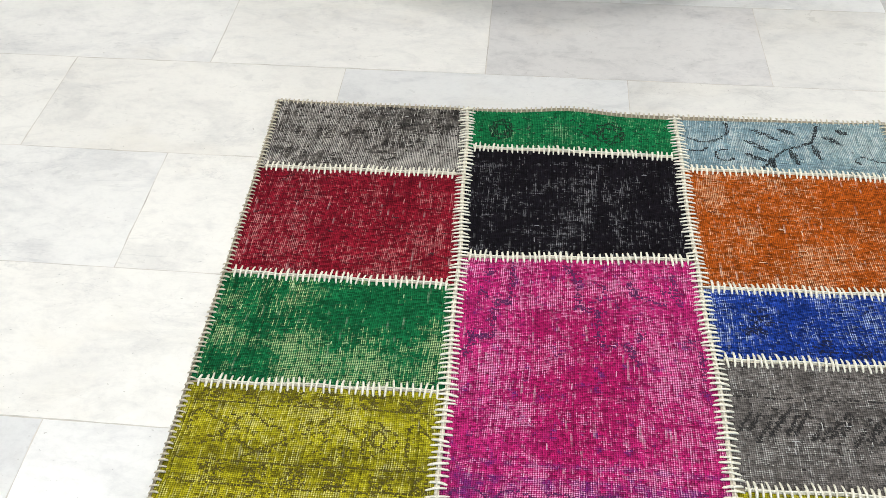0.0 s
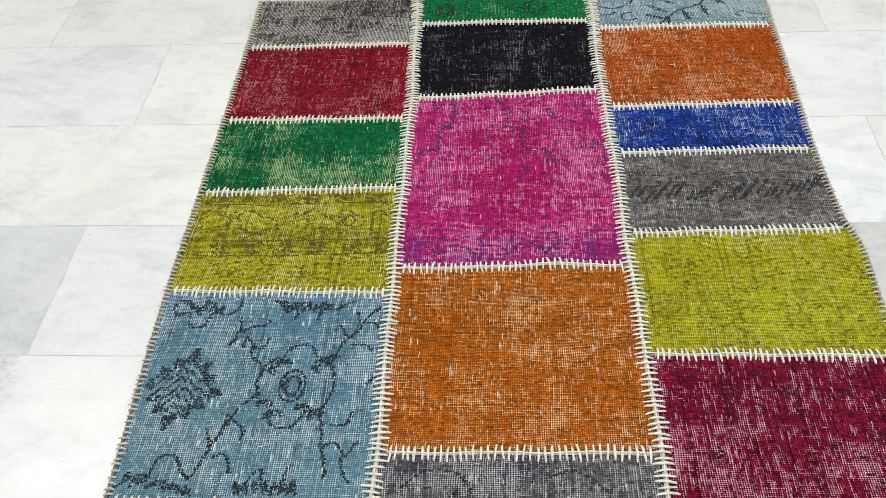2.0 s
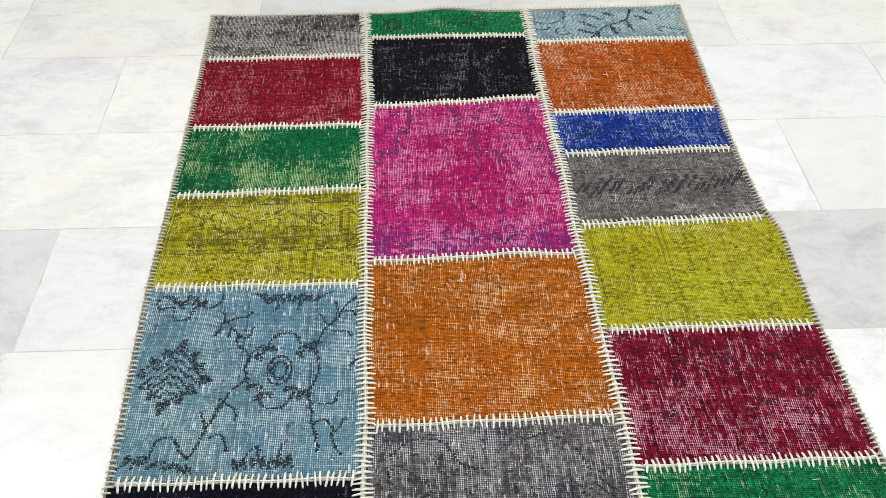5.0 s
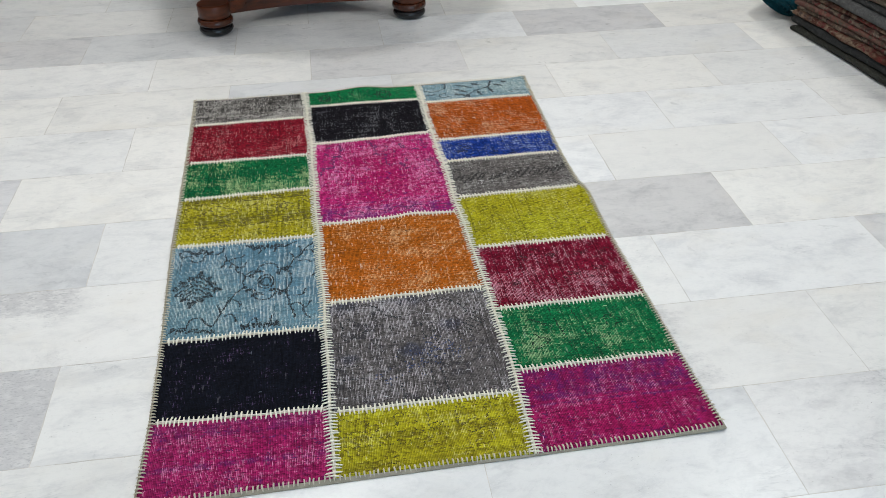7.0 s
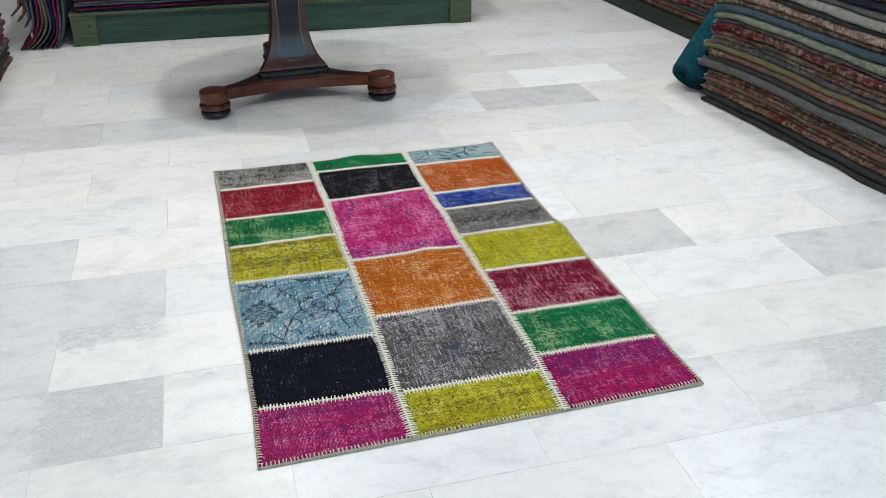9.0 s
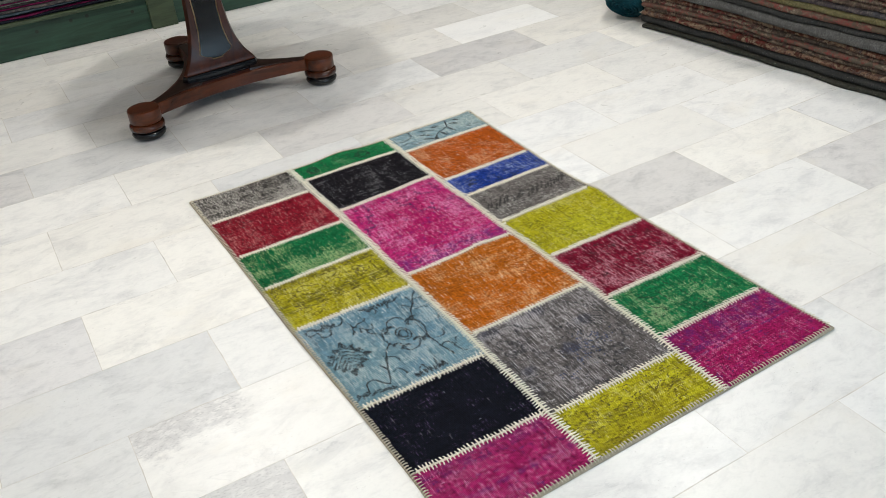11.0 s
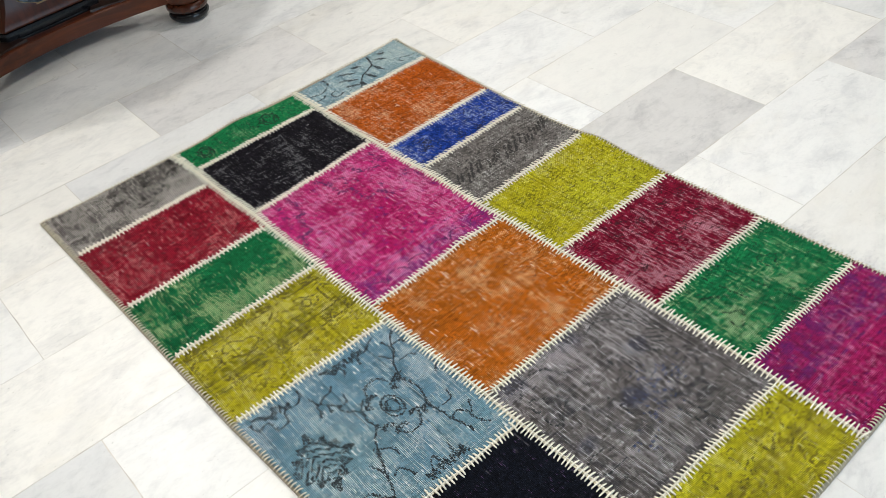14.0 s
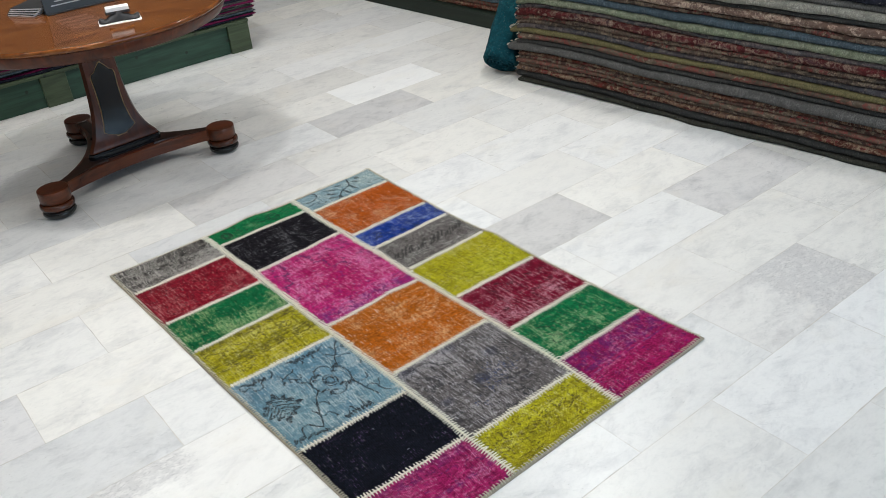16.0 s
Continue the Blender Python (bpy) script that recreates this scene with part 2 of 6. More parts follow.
def marble(name, base, vein, amount, fleck, stain=None):
    """Polished, foot-worn marble: soft grey clouds drawn out along the slab, a few veins, pits and specks.
    stain: the x and y limits, in metres on the tile, of a greyed, speckled part."""
    n = Nodes(name, 0.3)
    r = n.random()
    off = n.nt.nodes.new("ShaderNodeCombineXYZ")
    n.put(off.inputs[0], n.math("MULTIPLY", r, 37.0))
    n.put(off.inputs[1], n.math("MULTIPLY", r, 91.0))
    n.put(off.inputs[2], n.math("MULTIPLY", r, 13.0))
    co = n.scale(n.obj, (1.0, 1.5, 1), off.outputs[0])
    long = n.scale(n.obj, (0.9, 1.6, 1), off.outputs[0])
    cloud = n.noise(long, 5.0, 7, 0.70, 0.6)
    patchy = n.noise(long, 15, 5, 0.7, 0.5)
    fine = n.noise(co, 70, 4, 0.7, 0.3)
    veins = n.noise(n.scale(co, (1.0, 1.8, 1)), 3.0, 8, 0.62, 1.8)
    line = n.ramp(n.math("ABSOLUTE", n.math("SUBTRACT", veins, 0.5)), 0.016, 0.0)
    line = n.math("MULTIPLY", line, n.ramp(n.noise(co, 5, 2), 0.50, 0.66))
    grain = n.noise(n.scale(co, (1, 1.4, 1)), 95, 3, 0.65)
    specks = n.math("MULTIPLY", n.ramp(grain, 0.66, 0.73), n.ramp(patchy, 0.50, 0.66))
    pits = n.math("MULTIPLY", n.ramp(n.noise(co, 150, 1, 0.5), 0.735, 0.775), n.ramp(n.noise(co, 9, 2), 0.50, 0.62))
    fac = n.math("ADD", n.math("MULTIPLY", n.ramp(cloud, 0.44, 0.74), 0.75 * amount), n.math("MULTIPLY", line, 0.45 * amount))
    fac = n.math("ADD", fac, n.math("MULTIPLY", n.ramp(patchy, 0.46, 0.70), 0.42 * amount))
    fac = n.math("ADD", fac, n.math("MULTIPLY", n.ramp(fine, 0.46, 0.72), 0.24 * amount), clamp=True)
    col = n.mix(fac, base, vein)
    warm = n.ramp(n.noise(n.scale(co, (1, 1, 1), (4, 9, 2)), 3, 4, 0.6), 0.52, 0.75, 0.0, 0.25)
    col = n.mix(warm, col, (0.70, 0.65, 0.56))
    if stain:
        (x0, x1), (y0, y1) = stain
        tx, ty, _ = n.axes(n.obj)
        rag = n.math("MULTIPLY", n.math("SUBTRACT", n.noise(co, 11, 5, 0.7), 0.5), 0.30)
        inside = n.math("MULTIPLY", n.ramp(n.math("ADD", tx, rag), x0 - 0.05, x0 + 0.03), n.ramp(n.math("ADD", tx, rag), x1 + 0.05, x1 - 0.05))
        inside = n.math("MULTIPLY", inside, n.math("MULTIPLY", n.ramp(n.math("ADD", ty, rag), y0 - 0.04, y0 + 0.03), n.ramp(n.math("ADD", ty, rag), y1 + 0.04, y1 - 0.03)))
        col = n.mix(n.math("MULTIPLY", inside, n.ramp(n.noise(co, 34, 4, 0.7), 0.32, 0.60, 0.25, 0.75)), col, (0.50, 0.50, 0.52))
        col = n.mix(n.math("MULTIPLY", inside, n.ramp(grain, 0.52, 0.64, 0.0, 0.55)), col, (0.36, 0.36, 0.38))
    col = n.mix(n.math("MULTIPLY", specks, fleck), col, tuple(v * 0.62 for v in vein))
    col = n.mix(n.math("MULTIPLY", pits, 0.6 * fleck), col, (0.18, 0.15, 0.12))
    col = n.mix(1.0, col, n.mix(n.math("FRACT", n.math("MULTIPLY", r, 7.31)), (0.975, 0.985, 1.0), (1.0, 0.985, 0.950)), "MULTIPLY")
    col = n.mix(1.0, col, n.math("MULTIPLY_ADD", r, 0.15, 0.885), "MULTIPLY")
    n.bump(n.math("ADD", patchy, n.math("MULTIPLY", n.math("ADD", specks, pits), -0.9)), 0.08, 0.002)
    return n.done(col, n.math("MULTIPLY_ADD", patchy, 0.22, 0.20), 0.45)


def yarn(name, colour):
    n = Nodes(name, 0.9)
    v = n.noise(n.obj, 260, 3, 0.7)
    col = n.mix(n.ramp(v, 0.3, 0.75), tuple(c * 0.72 for c in colour), colour)
    n.bump(v, 0.5, 0.001)
    return n.done(col, 0.9, 0.2, 0.1)


def canvas(name, colour):
    n = Nodes(name, 0.95)
    x, y, _ = n.axes(n.obj)
    w = n.math("ADD", n.math("SINE", n.math("MULTIPLY", x, 3000)), n.math("SINE", n.math("MULTIPLY", y, 3000)))
    v = n.noise(n.obj, 60, 3)
    col = n.mix(n.ramp(n.math("ADD", n.math("MULTIPLY", w, 0.15), v), 0.2, 0.8), tuple(c * 0.7 for c in colour), colour)
    return n.done(col, 0.95, 0.1)


def wood(name, dark, light, axis="x", rough=0.2, coat=0.5, grain=1.0, long=2):
    n = Nodes(name, rough)
    s = {"x": (long, 34, 34), "y": (34, long, 34), "z": (34, 34, long)}[axis]
    g = n.noise(n.scale(n.obj, s), 1.0, 5, 0.65, 1.2)
    big = n.noise(n.scale(n.obj, tuple(v * 0.22 for v in s)), 1.0, 3, 0.6, 2.0)
    fac = n.math("ADD", n.math("MULTIPLY", n.ramp(g, 0.3, 0.7), 0.55 * grain), n.math("MULTIPLY", n.ramp(big, 0.3, 0.7), 0.5))
    col = n.mix(fac, dark, light)
    n.bump(g, 0.05, 0.001)
    return n.done(col, n.math("MULTIPLY_ADD", g, 0.12, rough), 0.35, None, coat)


def lacquer(name, colour, rough=0.16, spec=0.9):
    n = Nodes(name, rough)
    v = n.noise(n.scale(n.obj, (8, 8, 60)), 1.0, 4, 0.6)
    col = n.mix(n.ramp(v, 0.3, 0.7), colour, tuple(c * 1.7 + 0.004 for c in colour))
    return n.done(col, n.math("MULTIPLY_ADD", v, 0.16, rough), spec, None, 0.0)


def painted_wood(name, colour):
    n = Nodes(name, 0.55)
    g = n.noise(n.scale(n.obj, (3, 40, 40)), 1.0, 5, 0.65, 1.0)
    ring = n.noise(n.scale(n.obj, (1.2, 9, 9)), 1.0, 4, 0.6, 2.5)
    px, _, pz = n.axes(n.obj)
    flat = n.nt.nodes.new("ShaderNodeCombineXYZ")
    n.put(flat.inputs[0], px)
    n.put(flat.inputs[1], n.math("MULTIPLY_ADD", pz, 1.0, 0.33))
    dots = n.nt.nodes.new("ShaderNodeTexVoronoi")
    dots.voronoi_dimensions = "2D"
    n.put(dots.inputs["Vector"], flat.outputs[0])
    dots.inputs["Scale"].default_value = 5.2
    knot = n.ramp(dots.outputs["Distance"], 0.062, 0.036)
    fac = n.math("ADD", n.math("MULTIPLY", n.ramp(g, 0.3, 0.7), 0.5), n.math("MULTIPLY", n.ramp(ring, 0.35, 0.65), 0.5))
    col = n.mix(fac, tuple(c * 0.55 for c in colour), tuple(c * 1.35 for c in colour))
    col = n.mix(n.math("MULTIPLY", knot, 0.85), col, (0.012, 0.016, 0.010))
    n.bump(g, 0.15, 0.001)
    return n.done(col, n.math("MULTIPLY_ADD", g, 0.2, 0.45), 0.4)


def pile_wool(name, main, second, third, motif=1.0):
    """Thick hand-knotted wool seen on the folded edge of a carpet: scrolls and blossoms in several dyes."""
    n = Nodes(name, 0.95)
    r = n.random()
    off = n.nt.nodes.new("ShaderNodeCombineXYZ")
    n.put(off.inputs[0], n.math("MULTIPLY", r, 17.0))
    n.put(off.inputs[1], n.math("MULTIPLY", r, 29.0))
    co = n.scale(n.obj, (1, 1, 1), off.outputs[0])
    knot = n.noise(co, 210, 2, 0.7)
    ribs = n.noise(n.scale(co, (330, 60, 60)), 1.0, 1, 0.5)
    sn = n.snap(co, 0.0032)
    warped = n.nt.nodes.new("ShaderNodeVectorMath")
    warped.operation = "MULTIPLY_ADD"
    wob = n.nt.nodes.new("ShaderNodeTexNoise")
    n.put(wob.inputs["Vector"], sn)
    wob.inputs["Scale"].default_value = 30
    n.put(warped.inputs[0], wob.outputs["Color"])
    warped.inputs[1].default_value = (0.040, 0.040, 0.040)
    n.put(warped.inputs[2], sn)
    drawn = n.scale(warped.outputs[0], (0.72, 1, 1))
    colour, _ = n.cells(drawn, 70)
    pick = n.axes(colour)[0]
    e = n.edges(drawn, 70)
    region = n.noise(n.scale(co, (3.2, 6, 3.2)), 1.0, 2)
    base = n.mix(n.math("MULTIPLY", n.ramp(region, 0.46, 0.54), motif), main, third)
    if motif > 0.8:
        # the field changes its dye along the carpet
        field = n.noise(n.scale(co, (1.7, 3, 3), (5, 2, 8)), 1.0, 1)
        base = n.mix(n.ramp(field, 0.52, 0.56, 0.0, 0.8), base, (0.185, 0.026, 0.030))
        base = n.mix(n.ramp(field, 0.44, 0.40, 0.0, 0.7), base, (0.060, 0.062, 0.056))
    deep = tuple(0.22 * v for v in main)
    col = n.mix(n.math("MULTIPLY", n.ramp(pick, 0.60, 0.63), motif), base, second)
    col = n.mix(n.math("MULTIPLY", n.ramp(pick, 0.86, 0.88), motif * 0.9), col, tuple(0.5 * (p + q) for p, q in zip(main, second)))
    col = n.mix(n.math("MULTIPLY", n.ramp(pick, 0.30, 0.27), motif * 0.9), col, deep)
    line = n.math("MULTIPLY", n.ramp(e, 0.085, 0.045), motif * 0.8)
    col = n.mix(n.math("MULTIPLY", line, n.ramp(region, 0.40, 0.60)), col, second)
    col = n.mix(n.math("MULTIPLY", line, n.ramp(region, 0.52, 0.40)), col, deep)
    col = n.mix(n.ramp(n.noise(co, 16, 4, 0.7), 0.42, 0.66, 0.0, 0.5), col, tuple(0.55 * v for v in main))
    col = n.mix(n.ramp(ribs, 0.38, 0.60, 0.55, 0.0), col, tuple(0.35 * v for v in main))
    col = n.mix(n.ramp(knot, 0.36, 0.62, 0.65, 0.0), col, tuple(0.30 * v for v in main))
    lint = n.ramp(n.noise(co, 260, 1), 0.70, 0.77, 0.0, 0.4)
    col = n.mix(lint, col, (0.50, 0.48, 0.44))
    n.bump(n.math("ADD", n.math("ADD", knot, n.math("MULTIPLY", ribs, 0.5)), pick), 0.9, 0.004)
    return n.done(col, 0.95, 0.08, 0.0)


def plain(name, colour, rough=0.6, vary=0.12, size=20):
    n = Nodes(name, rough)
    v = n.noise(n.obj, size, 4, 0.6)
    return n.done(n.mix(v, tuple(c * (1 - vary) for c in colour), tuple(min(1, c * (1 + vary)) for c in colour)), n.math("MULTIPLY_ADD", v, 0.1, rough))


MARBLE = marble("marble_white", (0.780, 0.775, 0.760), (0.54, 0.543, 0.55), 0.74, 0.75)
MARBLE_PALE = marble("marble_pale_grey", (0.745, 0.745, 0.74), (0.51, 0.515, 0.525), 0.80, 0.65)
MARBLE_GREY = marble("marble_grey", (0.660, 0.653, 0.655), (0.445, 0.445, 0.46), 0.95, 0.85)
MARBLE_END = marble("marble_white_with_grey_end", (0.785, 0.785, 0.785), (0.57, 0.573, 0.585), 0.55, 0.45, ((-0.1, 0.22), (-0.1, 0.4)))
MARBLE_EDGE = marble("marble_white_with_grey_edge", (0.80, 0.80, 0.80), (0.57, 0.573, 0.585), 0.50, 0.45, ((-0.1, 0.30), (0.20, 0.45)))
MARBLE_SPECK = marble("marble_speckled_grey", (0.70, 0.70, 0.705), (0.50, 0.50, 0.515), 0.9, 0.9, ((0.30, 0.70), (-0.1, 0.4)))
MARBLE_BRIGHT = marble("marble_bright_white", (0.835, 0.83, 0.815), (0.64, 0.643, 0.65), 0.55, 0.55)
GROUT = plain("floor_joint", (0.55, 0.52, 0.48), 0.9, 0.55, 22)
CREAM = yarn("cream_yarn", (0.90, 0.86, 0.73))
BEIGE = canvas("beige_backing", (0.42, 0.37, 0.28))
DARKWOOL = yarn("dark_motif_wool", (0.016, 0.021, 0.025))
PURPLE = yarn("purple_motif_wool", (0.105, 0.014, 0.095))
DEEPGREEN = yarn("deep_green_motif_wool", (0.003, 0.022, 0.010))
DEEPRED = yarn("deep_red_motif_wool", (0.045, 0.004, 0.010))
INK = yarn("ink_blue_motif_wool", (0.006, 0.010, 0.040))
EDGE_YARN = yarn("beige_binding_yarn", (0.65, 0.59, 0.46))
TAPE = canvas("cream_tape", (0.78, 0.72, 0.58))
MAHOGANY = wood("mahogany", (0.024, 0.0052, 0.0020), (0.115, 0.026, 0.0062), "x", 0.24, 0.10)
MAHOGANY_UP = wood("mahogany_upright", (0.026, 0.0050, 0.0018), (0.100, 0.021, 0.0048), "z", 0.26, 0.04)
TOP_WOOD = wood("polished_tabletop_wood", (0.070, 0.017, 0.0035), (0.265, 0.088, 0.017), "x", 0.05, 0.25, 0.8, 9)
RIM_WOOD = wood("mahogany_rim", (0.032, 0.0064, 0.0022), (0.105, 0.024, 0.006), "z", 0.38, 0.0)
BLACK = lacquer("black_lacquer", (0.002, 0.003, 0.005), 0.13, 0.64)
GLOSS_BLACK = lacquer("glossy_black_lacquer", (0.002, 0.002, 0.003), 0.08, 0.45)
RING_WOOD = wood("turned_mahogany", (0.022, 0.0050, 0.0025), (0.075, 0.018, 0.006), "z", 0.12, 0.3)
BRASS = plain("inlay_line", (0.50, 0.32, 0.14), 0.4)
GREEN = painted_wood("green_painted_wood", (0.020, 0.054, 0.033))
GREEN_DARK = painted_wood("dark_green_painted_wood", (0.0075, 0.016, 0.0095))
GREEN_PALE = painted_wood("pale_green_painted_wood", (0.048, 0.068, 0.034))
DARK_WOOD = wood("ebonised_wood", (0.008, 0.004, 0.003), (0.030, 0.012, 0.007), "x", 0.40, 0.05)
PAPER = plain("white_paper", (0.82, 0.82, 0.82), 0.7, 0.04)
WALL = plain("white_wall_paint", (0.45, 0.44, 0.42), 0.8, 0.05, 3)
DEEP_WALL = plain("brown_wall_panelling", (0.11, 0.075, 0.055), 0.7, 0.3, 4)
CEIL = plain("white_ceiling_paint", (0.55, 0.55, 0.53), 0.85, 0.04, 3)
FRINGE = yarn("fringe_cotton", (0.62, 0.57, 0.48))

